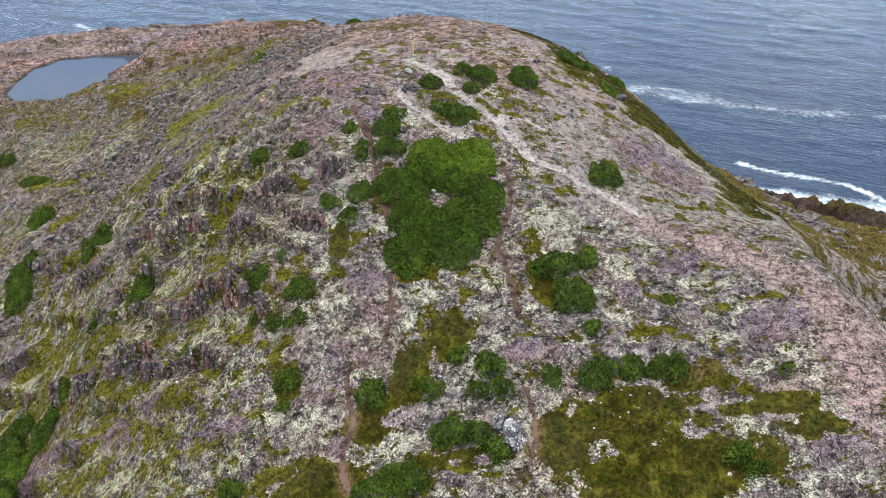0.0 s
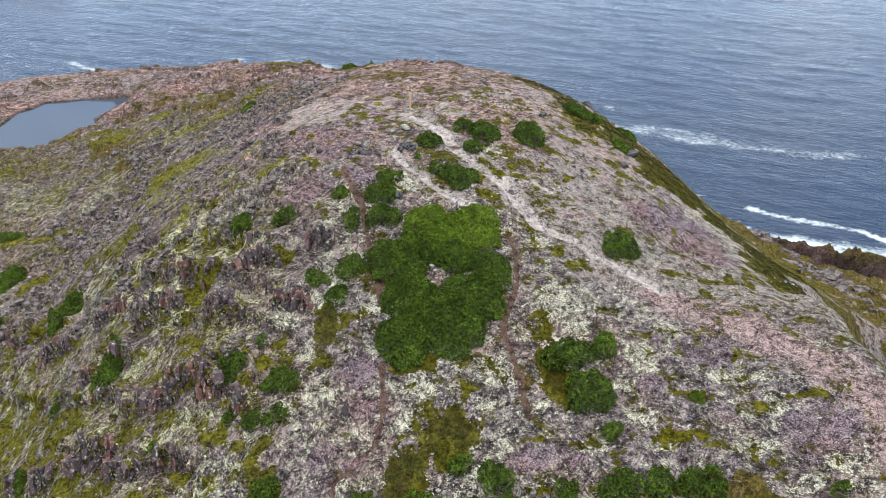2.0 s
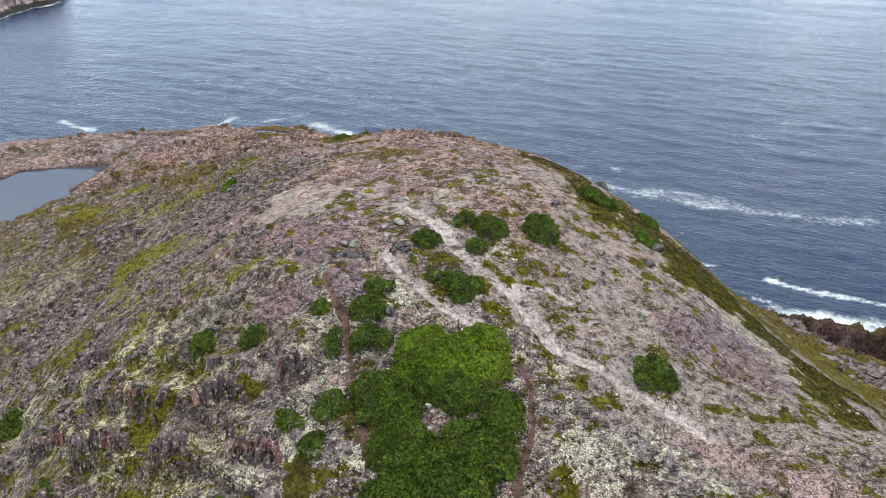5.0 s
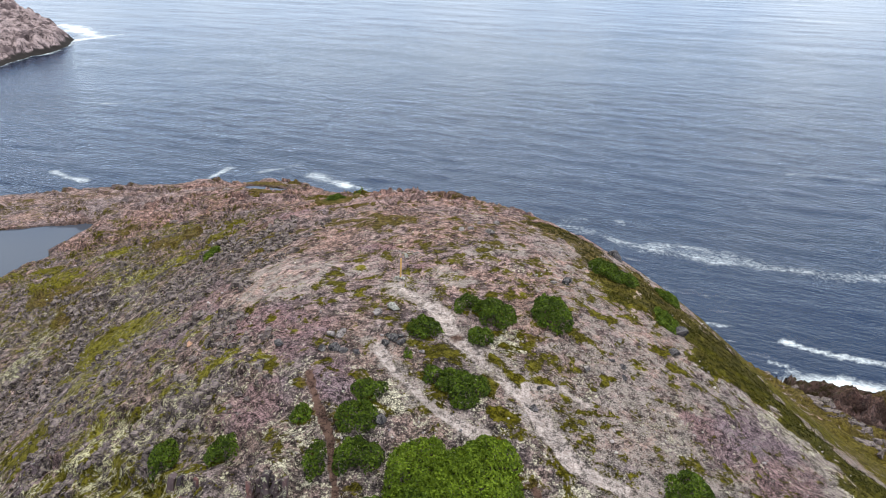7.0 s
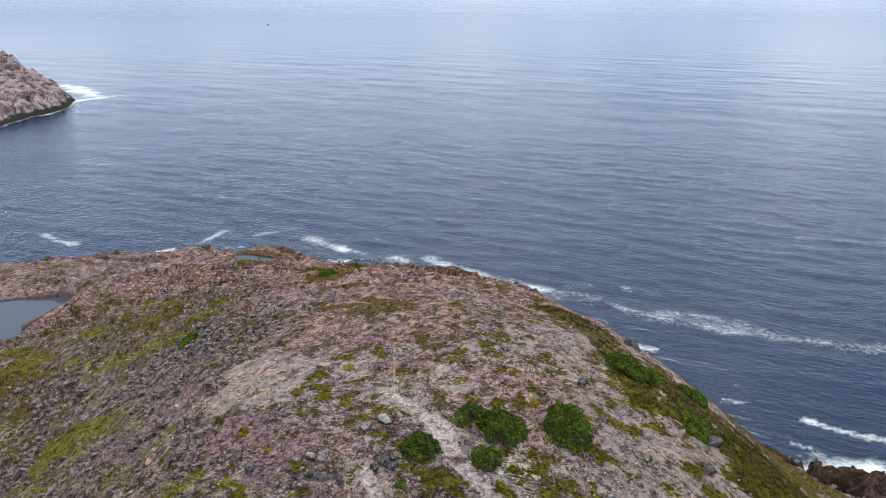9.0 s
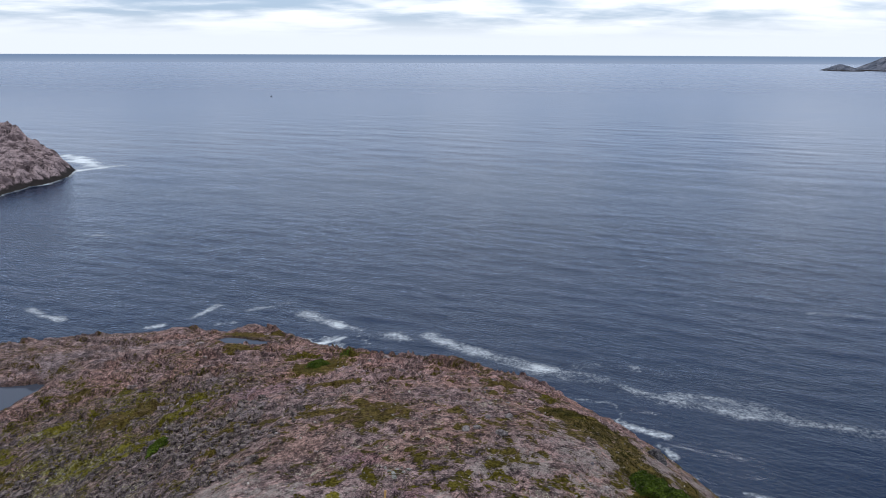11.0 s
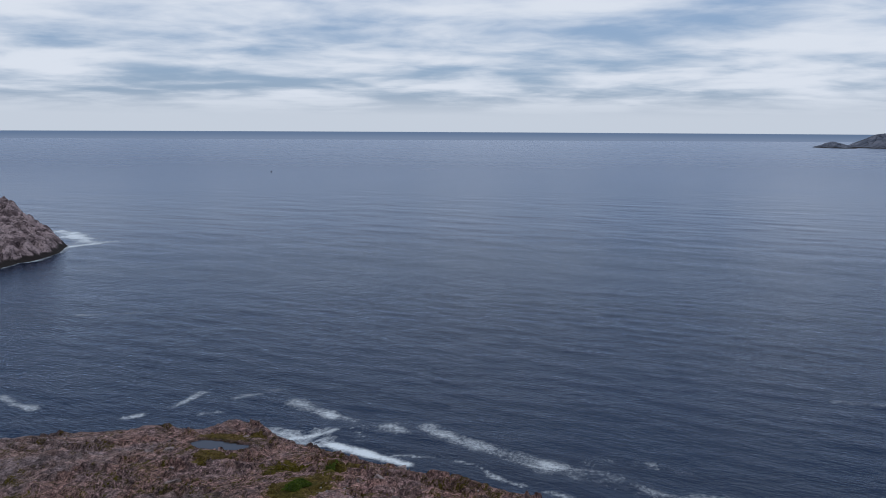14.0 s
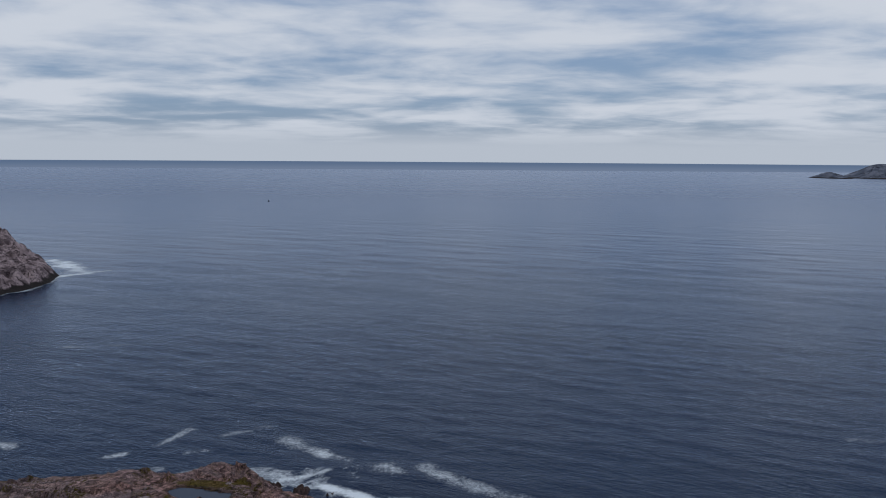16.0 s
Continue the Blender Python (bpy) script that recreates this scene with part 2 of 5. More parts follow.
VIOLET_TOP = [(-9.4, 72.4, 2.4, 1.4), (-9.7, 69.5, 1.9, 1.1), (-6.8, 65.4, 1.7, 1.6), (18.6, 66.4, 2.6, 1.5), (-1.9, 82.7, 1.7, 0.9), (-20.4, 83.3, 2.4, 4.4), (-21.1, 77.2, 1.4, 1.3), (-6.2, 87.7, 1.9, 1.1), (-20.9, 111.7, 4.2, 3.6), (-11.0, 74.3, 1.8, 1.1), (-11.5, 66.6, 1.6, 0.6)]
YELLOW_SLOPE = [(-30.4, 87.3, 4.9, 5.5), (-30.4, 79.9, 3.3, 3.5), (-27.6, 73.4, 3.0, 2.4), (-25.1, 68.8, 1.8, 1.1), (-34.0, 105.2, 4.7, 2.9), (-37.4, 106.6, 2.6, 0.9), (-20.9, 64.3, 1.3, 0.4), (-19.1, 68.9, 1.4, 0.8), (-16.0, 70.6, 1.7, 1.6), (-12.8, 69.5, 1.5, 0.6), (-10.3, 68.3, 0.7, 0.6), (-19.4, 77.4, 1.3, 1.8), (-24.1, 84.9, 1.9, 2.8), (-46.1, 119.6, 4.2, 2.7), (-22.1, 75.0, 2.1, 1.7), (-17.4, 68.2, 1.1, 0.7), (-43.1, 109.3, 3.2, 1.6)]
LICHEN_NORTHWEST = [(-54.1, 97.8, 7.0, 3.5), (-44.2, 94.8, 2.9, 2.3), (-40.8, 77.2, 4.6, 2.2), (-35.2, 68.9, 2.2, 2.9), (-50.9, 78.6, 4.6, 2.8), (-28.0, 65.7, 4.0, 2.5), (-22.8, 65.2, 4.3, 2.3), (-18.1, 60.4, 3.0, 1.2), (-15.1, 54.3, 1.7, 1.3), (-28.2, 61.1, 2.5, 1.0), (-23.3, 58.5, 2.6, 2.1), (-49.9, 93.4, 4.8, 2.3), (-19.1, 59.0, 1.9, 0.8), (-22.0, 55.6, 1.7, 0.4)]
LICHEN_WEST = [(-23.6, 53.5, 2.1, 1.4), (-19.1, 49.6, 2.2, 0.6), (-13.8, 46.1, 1.4, 0.7), (-22.4, 42.5, 1.5, 1.2), (-19.5, 38.9, 1.7, 1.1), (-14.3, 34.8, 1.4, 1.0), (-13.7, 41.6, 1.8, 0.5), (-14.8, 40.6, 1.4, 0.5), (-38.8, 58.1, 3.5, 0.7), (-28.1, 54.0, 2.1, 1.1), (-41.1, 55.1, 2.0, 1.6), (-25.8, 50.9, 1.7, 0.6), (-16.5, 52.0, 1.7, 1.3), (-48.1, 66.0, 1.6, 1.6), (-19.8, 45.5, 2.0, 1.7), (-24.2, 36.6, 2.4, 0.9), (-16.9, 33.6, 1.3, 0.4), (-12.1, 37.3, 1.3, 0.9), (-11.6, 38.8, 1.1, 0.6), (-27.9, 39.7, 1.1, 0.8), (-26.4, 48.3, 1.4, 1.0), (-17.3, 46.1, 1.5, 0.6), (-12.4, 42.3, 1.3, 0.7)]
LICHEN_SOUTH = [(-9.7, 48.7, 1.3, 0.8), (-8.4, 45.3, 1.6, 1.1), (-5.5, 47.7, 1.1, 1.2), (-1.9, 45.0, 1.3, 0.8), (0.3, 47.6, 1.5, 0.9), (3.3, 46.4, 1.5, 1.5), (3.2, 43.7, 1.0, 1.0), (6.5, 43.6, 1.0, 0.5), (-2.7, 42.4, 1.2, 1.0), (-6.0, 42.2, 1.5, 0.7), (-5.8, 39.1, 1.5, 0.5), (-9.2, 36.8, 1.4, 1.1), (-3.2, 33.9, 1.3, 0.8), (-3.6, 36.1, 1.6, 0.7), (0.6, 35.5, 1.3, 0.3), (3.9, 40.7, 0.7, 0.8), (9.3, 40.3, 1.2, 0.7), (8.3, 48.4, 0.9, 0.6), (-4.7, 33.4, 0.9, 0.4), (-6.2, 33.2, 0.7, 0.3), (0.6, 30.5, 1.4, 0.3), (6.2, 30.1, 2.1, 0.3), (9.0, 29.6, 1.3, 0.4), (-8.9, 41.4, 0.8, 0.4)]
LICHEN_EAST = [(13.4, 47.4, 1.2, 1.8), (15.2, 49.3, 1.8, 1.1), (12.2, 44.9, 1.2, 0.5), (12.6, 42.4, 1.4, 1.0), (19.0, 45.4, 1.3, 0.8), (21.5, 45.2, 1.1, 0.8), (21.4, 42.3, 0.9, 0.9), (13.7, 40.0, 1.1, 0.5), (19.0, 39.4, 1.2, 0.6), (20.7, 36.5, 1.6, 0.8), (22.8, 37.5, 0.9, 0.9), (22.7, 33.2, 1.2, 1.0), (24.4, 32.6, 0.9, 1.1), (22.4, 30.6, 1.0, 0.4), (18.9, 31.8, 1.3, 0.9), (18.2, 32.9, 0.6, 0.4), (20.3, 30.1, 0.7, 0.6), (20.6, 27.9, 0.8, 0.4), (11.6, 29.3, 1.0, 0.4), (12.9, 31.7, 0.6, 0.3), (10.2, 32.4, 0.6, 0.3), (18.5, 41.8, 1.4, 0.8)]
LICHEN_MIDDLE = [(8.2, 52.5, 2.0, 2.7), (4.9, 70.8, 1.4, 2.0), (-3.4, 64.4, 1.0, 1.4), (3.1, 67.9, 0.8, 0.7), (7.3, 58.7, 1.4, 1.0), (-9.0, 62.5, 1.5, 1.1), (-9.1, 52.5, 1.3, 1.0), (-11.4, 51.6, 1.3, 1.0), (10.5, 51.7, 1.2, 1.3), (20.8, 68.3, 1.4, 1.1), (26.3, 70.6, 4.2, 3.3), (24.8, 76.2, 1.2, 1.6), (27.4, 63.5, 1.2, 2.3), (3.0, 48.9, 0.9, 0.7), (-4.4, 51.6, 1.4, 0.8), (9.7, 49.7, 1.1, 0.8)]
LICHEN_SLOPE = [(-44.2, 98.9, 5.1, 1.4), (-45.8, 97.6, 3.9, 1.1), (-45.1, 91.0, 1.2, 1.4), (-30.0, 78.5, 2.1, 2.3), (-35.0, 105.1, 3.0, 1.6), (-45.4, 94.6, 1.9, 1.0), (-20.3, 72.0, 1.7, 0.3), (-20.7, 63.5, 1.7, 0.3), (-33.9, 73.9, 2.4, 1.3), (-14.8, 59.4, 1.2, 0.3)]
MOSS_WEST = [(-32.5, 88.7, 5.3, 4.8), (-33.3, 73.3, 4.1, 3.3), (-49.4, 87.5, 3.8, 1.2), (-20.6, 57.9, 1.1, 1.2), (-13.0, 57.7, 0.8, 0.7), (-65.0, 106.7, 1.2, 2.1), (-38.8, 67.6, 2.4, 2.9), (-46.6, 77.3, 3.1, 1.8), (-54.3, 88.6, 1.7, 1.9), (-51.0, 113.9, 4.8, 6.1), (-30.1, 104.3, 4.0, 1.2), (-38.4, 55.8, 3.0, 1.8), (-31.6, 52.1, 2.5, 1.8), (-22.6, 47.0, 1.5, 1.4), (-15.5, 44.0, 1.8, 0.6), (-11.8, 40.5, 1.5, 0.9), (-11.7, 42.9, 1.3, 0.9), (-26.4, 43.4, 1.3, 0.3), (-19.7, 40.3, 0.9, 0.3), (-28.2, 38.9, 2.5, 0.6), (-28.1, 46.0, 2.2, 1.4), (-23.5, 44.3, 2.4, 0.5), (-40.0, 49.7, 2.4, 1.4), (-15.4, 46.3, 0.6, 0.3)]
MOSS_SOUTH = [(-0.2, 42.1, 1.9, 1.9), (-1.9, 46.5, 1.8, 0.6), (2.0, 44.8, 0.8, 0.5), (-2.6, 39.7, 1.2, 1.3), (-5.5, 35.4, 1.8, 0.4), (-0.1, 33.4, 0.7, 0.8), (2.4, 32.3, 0.9, 0.3), (3.4, 31.3, 1.3, 0.4), (5.7, 44.3, 0.8, 1.8), (15.4, 40.7, 2.2, 0.5), (17.0, 43.7, 1.2, 0.6), (20.3, 42.7, 0.6, 0.4), (19.8, 34.7, 0.9, 0.5), (18.4, 33.6, 1.6, 0.8), (20.9, 32.0, 1.3, 0.7), (23.3, 43.2, 1.5, 0.3), (27.0, 42.3, 1.1, 0.4), (19.1, 38.3, 0.6, 0.6), (25.7, 33.3, 0.6, 0.5), (17.3, 36.1, 1.9, 0.9), (-11.6, 33.4, 2.0, 1.0), (-8.4, 32.4, 2.3, 0.9), (-7.8, 38.4, 0.6, 0.5), (-3.4, 31.4, 1.1, 0.4)]
MOSS_MIDDLE = [(-0.8, 70.2, 1.4, 1.5), (0.9, 68.5, 1.0, 0.9), (4.0, 63.8, 1.3, 0.7), (7.0, 67.9, 0.8, 0.3), (7.6, 61.7, 0.8, 0.8), (10.7, 66.1, 1.0, 0.4), (9.2, 57.5, 0.7, 0.4), (10.5, 56.1, 1.2, 0.6), (-8.3, 79.3, 0.9, 0.9), (-11.2, 77.3, 0.7, 0.6), (-4.9, 54.0, 0.9, 0.9), (-7.6, 51.1, 1.0, 1.5), (12.3, 51.7, 1.1, 0.8), (4.0, 52.9, 1.2, 1.0), (10.4, 73.5, 1.1, 0.5), (11.7, 69.6, 0.5, 0.3), (20.4, 57.4, 4.7, 0.6), (26.5, 59.7, 2.8, 1.7), (24.1, 51.8, 1.1, 0.6), (-3.8, 49.5, 0.9, 0.8), (7.0, 49.8, 0.8, 1.2)]
MOSS_TOP = [(-56.5, 120.1, 5.9, 2.6), (-18.6, 90.1, 1.8, 0.5), (-18.2, 94.1, 0.8, 0.3), (-28.7, 106.7, 3.5, 2.5), (-35.7, 118.1, 4.3, 1.9), (-8.9, 80.8, 1.0, 1.0), (-8.1, 78.1, 0.5, 0.9), (-11.7, 76.9, 0.3, 0.5), (2.2, 78.3, 0.8, 0.6), (4.0, 77.8, 0.4, 0.4), (1.3, 93.3, 0.3, 0.4), (4.7, 89.1, 1.0, 0.5), (4.8, 82.9, 0.3, 0.4), (0.0, 69.8, 1.5, 1.3), (-2.4, 72.5, 0.7, 1.0), (3.3, 66.6, 0.8, 1.3), (6.9, 67.9, 0.7, 0.4), (9.5, 69.8, 0.5, 0.3), (10.6, 68.1, 0.3, 0.3), (9.2, 65.7, 0.7, 0.3), (15.1, 69.6, 0.9, 0.4), (12.6, 77.6, 1.4, 0.7), (12.0, 74.4, 0.5, 0.4)]
MOSS_BROW = [(16.5, 74.7, 0.8, 0.6), (13.7, 70.3, 0.3, 0.3), (11.4, 68.9, 0.3, 0.3), (5.1, 65.5, 0.7, 0.4), (6.7, 61.9, 0.5, 0.4), (4.9, 67.5, 0.3, 0.4), (-20.3, 141.6, 3.0, 6.2), (11.3, 95.1, 1.4, 2.6), (9.2, 70.5, 0.3, 0.3), (17.9, 73.1, 0.9, 0.5), (19.1, 71.3, 0.8, 0.4), (-7.0, 84.9, 0.7, 0.9), (-3.7, 72.6, 0.3, 0.3), (-12.8, 74.6, 0.9, 0.6), (-9.2, 74.0, 0.6, 0.3), (-11.4, 68.4, 0.8, 0.7)]
MOSS_FAR = [(-41.5, 123.8, 2.6, 1.2), (-45.0, 121.2, 3.5, 1.5), (-26.2, 115.6, 2.2, 3.0), (-36.9, 127.1, 1.2, 1.7), (-18.8, 140.5, 3.0, 3.9), (-14.8, 124.2, 2.1, 3.7), (-13.0, 135.4, 1.3, 4.4), (4.7, 118.0, 1.7, 0.7), (11.3, 100.7, 1.9, 1.7), (-54.6, 134.5, 2.2, 0.3), (-43.3, 131.2, 3.6, 1.5), (10.8, 108.9, 1.6, 5.1), (-27.2, 111.7, 2.4, 1.5)]
BROWN_TOP = [(-47.9, 108.2, 4.7, 2.3), (-6.9, 95.3, 3.0, 1.4), (-4.7, 97.3, 2.9, 3.2), (-35.6, 117.2, 4.3, 2.7), (-17.5, 88.9, 1.9, 1.4), (-0.0, 81.8, 0.5, 0.6), (7.0, 72.6, 0.7, 0.4), (1.2, 71.5, 0.6, 0.5), (-50.2, 134.2, 1.5, 1.2), (-30.7, 147.0, 3.4, 3.4)]
BROWN_FAR = [(-11.4, 109.1, 4.1, 1.8), (-4.2, 109.4, 2.1, 0.7), (6.5, 111.6, 2.9, 3.3), (-34.0, 117.6, 5.6, 2.0), (-9.4, 98.1, 2.3, 1.0), (-3.9, 98.5, 0.6, 2.2), (4.8, 104.3, 0.8, 1.1), (-32.0, 162.3, 2.5, 4.4), (-50.1, 136.0, 3.6, 1.0)]
PALE_FAR = [(-49.8, 151.7, 6.8, 5.7), (-58.2, 155.2, 2.8, 4.6), (-45.5, 155.2, 4.0, 2.4), (-29.8, 127.9, 4.3, 2.8), (-61.5, 150.5, 3.2, 2.6)]
GREY_FAR = [(-17.4, 105.7, 2.4, 4.6), (-6.8, 110.2, 2.1, 0.5), (-12.3, 117.5, 3.1, 2.8), (-15.2, 108.8, 2.4, 2.3), (-8.6, 104.3, 2.6, 1.6), (-1.0, 107.6, 2.0, 1.7)]
GRAVEL = [(13.1, 71.5, 3.7, 2.8), (10.0, 65.3, 3.2, 1.9), (6.2, 88.1, 3.0, 2.4), (14.2, 67.7, 2.2, 1.8), (9.0, 71.7, 1.3, 1.2), (6.4, 63.4, 1.1, 1.5), (3.5, 86.2, 2.0, 1.7), (14.3, 76.8, 2.1, 1.5)]
SAND = [(-14.4, 84.8, 3.5, 2.8), (-15.5, 80.0, 2.4, 3.3), (-10.7, 83.6, 2.4, 1.6), (-3.5, 77.4, 1.6, 1.0), (-6.7, 82.0, 1.7, 1.3), (-1.8, 79.4, 1.4, 0.9), (-14.3, 81.9, 2.9, 2.5), (-12.6, 80.2, 3.6, 4.0), (0.4, 80.9, 2.0, 2.4)]
VIOLET = VIOLET_EAST + VIOLET_WEST + VIOLET_TOP
LICHEN = LICHEN_NORTHWEST + LICHEN_WEST + LICHEN_SOUTH + LICHEN_EAST + LICHEN_MIDDLE + LICHEN_SLOPE
MOSS = MOSS_WEST + MOSS_SOUTH + MOSS_MIDDLE + MOSS_TOP + MOSS_BROW + MOSS_FAR
BROWN = BROWN_TOP + BROWN_FAR + [(16.7, 37.0, 3.4, 1.2), (-43.6, 102.5, 2.9, 2.9), (-33.0, 163.0, 6.0, 3.0)]


CRAGS = [(-14.7, 57.7, 1.8, 0.8), (-21.5, 49.1, 1.8, 1.3), (-18.9, 49.0, 1.5, 1.2), (-16.6, 47.7, 0.9, 0.7), (-36.4, 62.2, 1.9, 2.1), (-42.4, 66.2, 1.0, 2.0), (-26.6, 47.1, 2.4, 1.5), (-31.6, 48.2, 1.2, 1.8), (-45.7, 68.7, 1.1, 3.3), (-30.0, 55.6, 0.7, 2.1), (-23.0, 44.5, 1.5, 1.2), (-23.5, 57.4, 2.2, 2.4), (-29.8, 61.4, 1.8, 2.4), (-11.5, 52.8, 1.4, 1.0), (-9.7, 58.5, 1.0, 0.8), (-35.7, 50.1, 0.7, 1.6), (-17.3, 54.4, 1.3, 1.0), (-14.0, 46.3, 0.6, 0.5)]


def crag_steps(x, y):
    """Low scarps that face south: the height they add, and where their faces are."""
    rise, front = np.zeros(x.shape), np.zeros(x.shape)
    bend = 0.5 * fractal(x, y, 1.8, 3, 23)
    for px, py, rx, ry in CRAGS:
        hit = (np.abs(x - px) < rx * 2) & (np.abs(y - py) < 6)
        if hit.any():
            t = y[hit] - py + bend[hit] + 0.25 * (x[hit] - px)
            side = 1 - smooth(np.abs(x[hit] - px) / rx + 0.5 * bend[hit], 0.8, 1.4)
            rise[hit] += 0.95 * side * smooth(t, -0.5, 0.0) * (1 - smooth(t, 0.3, 4.5))
            front[hit] = np.maximum(front[hit], side * np.exp(-((t + 0.2) / 0.45) ** 2))
    return rise, front


def outcrop(x, y):
    """Where bare ribbed rock breaks through, 0 to 1."""
    west = smooth(-x, 8, 22) * (1 - smooth(y, 62, 78))
    far = smooth(y, 105, 130)
    return np.clip(west * 0.9 + far * 0.55 + 0.12, 0, 1) * smooth(fractal(x, y, 7.0, 3, 21), -0.25, 0.3)


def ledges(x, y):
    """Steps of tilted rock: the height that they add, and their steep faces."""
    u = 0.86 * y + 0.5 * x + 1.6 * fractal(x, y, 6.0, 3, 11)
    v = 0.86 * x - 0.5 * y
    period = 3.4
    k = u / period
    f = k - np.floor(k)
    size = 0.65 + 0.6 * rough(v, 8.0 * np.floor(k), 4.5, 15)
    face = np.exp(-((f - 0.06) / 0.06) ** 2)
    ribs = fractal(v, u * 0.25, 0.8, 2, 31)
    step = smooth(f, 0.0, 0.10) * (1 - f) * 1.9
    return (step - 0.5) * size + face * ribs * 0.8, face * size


def ground(x, y):
    """The height of the ground, with its rock forms."""
    x, y = np.asarray(x, float), np.asarray(y, float)
    z = lie(x, y)
    rock = outcrop(x, y)
    step, _ = ledges(x, y)
    z = z + rock * step * 1.1 + crag_steps(x, y)[0]
    z = z + 0.45 * fractal(x, y, 9.0, 3, 1) + (0.10 + 0.16 * rock) * fractal(x, y, 1.6, 3, 2)
    ridge = 1 - np.abs(fractal(x, y, 2.6, 4, 41))
    z = z + (0.25 + 0.55 * rock) * (ridge - 0.78) * (1 - 0.5 * patches(x, y, SAND)) * (1 - 0.5 * smooth(y, 100, 115))
    tilted = smooth(-x, 12, 24) * smooth(y, 56, 72) * (1 - smooth(y, 128, 140))
    u, v = 0.545 * x + 0.839 * y, 0.839 * x - 0.545 * y
    ribs = 1 - np.abs(fractal(u * 0.42, v, 2.1, 4, 43, 0.55))
    z = z + (1.25 * tilted + 0.25 * rock) * (ribs - 0.8) * (0.65 + 0.6 * fractal(x, y, 8.0, 2, 44))
    far = smooth(y, 92, 115) * (1 - 0.6 * smooth(-x, 40, 52) * smooth(y, 134, 146))
    crack = np.abs(fractal(0.8 * x + 0.6 * y, 0.8 * y - 0.6 * x, 3.4, 4, 45, 0.6))
    z = z + far * (0.65 * smooth(crack, 0.0, 0.20) - 0.5 + 0.35 * rough(x, y, 2.2, 47) * rough(x, y, 5.0, 48))
    for px, py, size, tall in ((-37.0, 189.5, 5.5, 2.6), (-42.5, 188.5, 4.0, 1.2), (-33.0, 187.5, 3.5, 0.6), (-28.5, 164.0, 3.0, 0.4), (-50.0, 174.0, 4.0, 0.7)):
        z = z + np.exp(-((x - px) ** 2 + (y - py) ** 2) / size ** 2) * (tall + 2.2 * (0.5 - crack))
    shore = smooth(-z, -13, -2)
    crag = 1 - np.abs(fractal(x, y, 7.0, 5, 51, 0.55))
    z = z + shore * ((crag - 0.72) * 11.0 + 1.6 * (0.75 - np.abs(fractal(x, y, 2.2, 3, 53))) - 0.9)
    mass = np.exp(-((x - 65) / 14) ** 2 - ((y - 120) / 8) ** 2)
    z = z + mass * (1.0 + 5.0 * (crag - 0.7) + 2.2 * (0.7 - np.abs(fractal(x, y, 4.0, 4, 57))))
    shelf = smooth(x, 33, 39) * smooth(28 - z, 0, 5) * (1 - shore)
    z = z + shelf * (3.0 * (0.75 - np.abs(fractal(x, 1.6 * y, 9.0, 5, 59, 0.6))) + 0.8 * fractal(x, y, 2.0, 3, 58))
    slabs = np.maximum(smooth(-x, 42, 56) * smooth(y, 138, 148), 0.65 * smooth(y, 100, 118) * smooth(z, 12, 18))
    lay = z / 1.1 + 0.5 * fractal(x, y, 8, 3, 61)
    z = z + slabs * 0.95 * (np.floor(lay) + smooth(lay - np.floor(lay), 0.55, 0.95) - lay + 0.3)
    for level, ring in ((POND_LEVEL, POND), (POOL_LEVEL, POOL)):
        box = (np.abs(x - ring[0][0] - 8) < 30) & (np.abs(y - ring[0][1] - 3) < 40)
        if box.any():
            d = outside(x[box], y[box], ring) + 0.6 * fractal(x[box], y[box], 3.0, 3, 71)
            zb = z[box]
            rim = np.maximum(zb, level + 0.12 + 0.1 * np.clip(d, 0, 3))
            near = 1 - smooth(d, 1.0, 5.0)
            zb = np.where(d > 0, zb + (rim - zb) * near, zb)
            z[box] = np.where(d > 0, np.where(d < 3, np.minimum(zb, level + 0.15 + 0.55 * d), zb), np.minimum(zb, level - 0.35))
    for width, points in TRAILS + BROWN_TRAILS:
        z = z - 0.10 * (1 - smooth(near_line(x, y, points), 0.3 * width, 0.8 * width))
    return z


def at(x, y):
    return float(ground(np.array([x]), np.array([y]))[0])


def grid_mesh(name, xs, ys, heights, layers):
    """A sheet over the lines xs and ys, with named colour layers."""
    nx, ny = len(xs), len(ys)
    mesh = bpy.data.meshes.new(name)
    X, Y = np.meshgrid(xs, ys)
    co = np.stack([X, Y, heights], -1).reshape(-1, 3)
    mesh.vertices.add(nx * ny)
    mesh.vertices.foreach_set("co", co.ravel().astype(np.float32))
    a = (np.arange(ny - 1)[:, None] * nx + np.arange(nx - 1)[None]).ravel()
    quads = np.stack([a, a + 1, a + nx + 1, a + nx], 1).ravel()
    mesh.loops.add(len(quads))
    mesh.loops.foreach_set("vertex_index", quads.astype(np.int32))
    mesh.polygons.add(len(a))
    mesh.polygons.foreach_set("loop_start", (np.arange(len(a)) * 4).astype(np.int32))
    mesh.polygons.foreach_set("use_smooth", np.ones(len(a), bool))
    for key, values in layers.items():
        layer = mesh.attributes.new(key, "FLOAT_COLOR", "POINT")
        layer.data.foreach_set("color", np.stack(values, -1).reshape(-1).astype(np.float32))
    mesh.update(calc_edges=True)
    return mesh


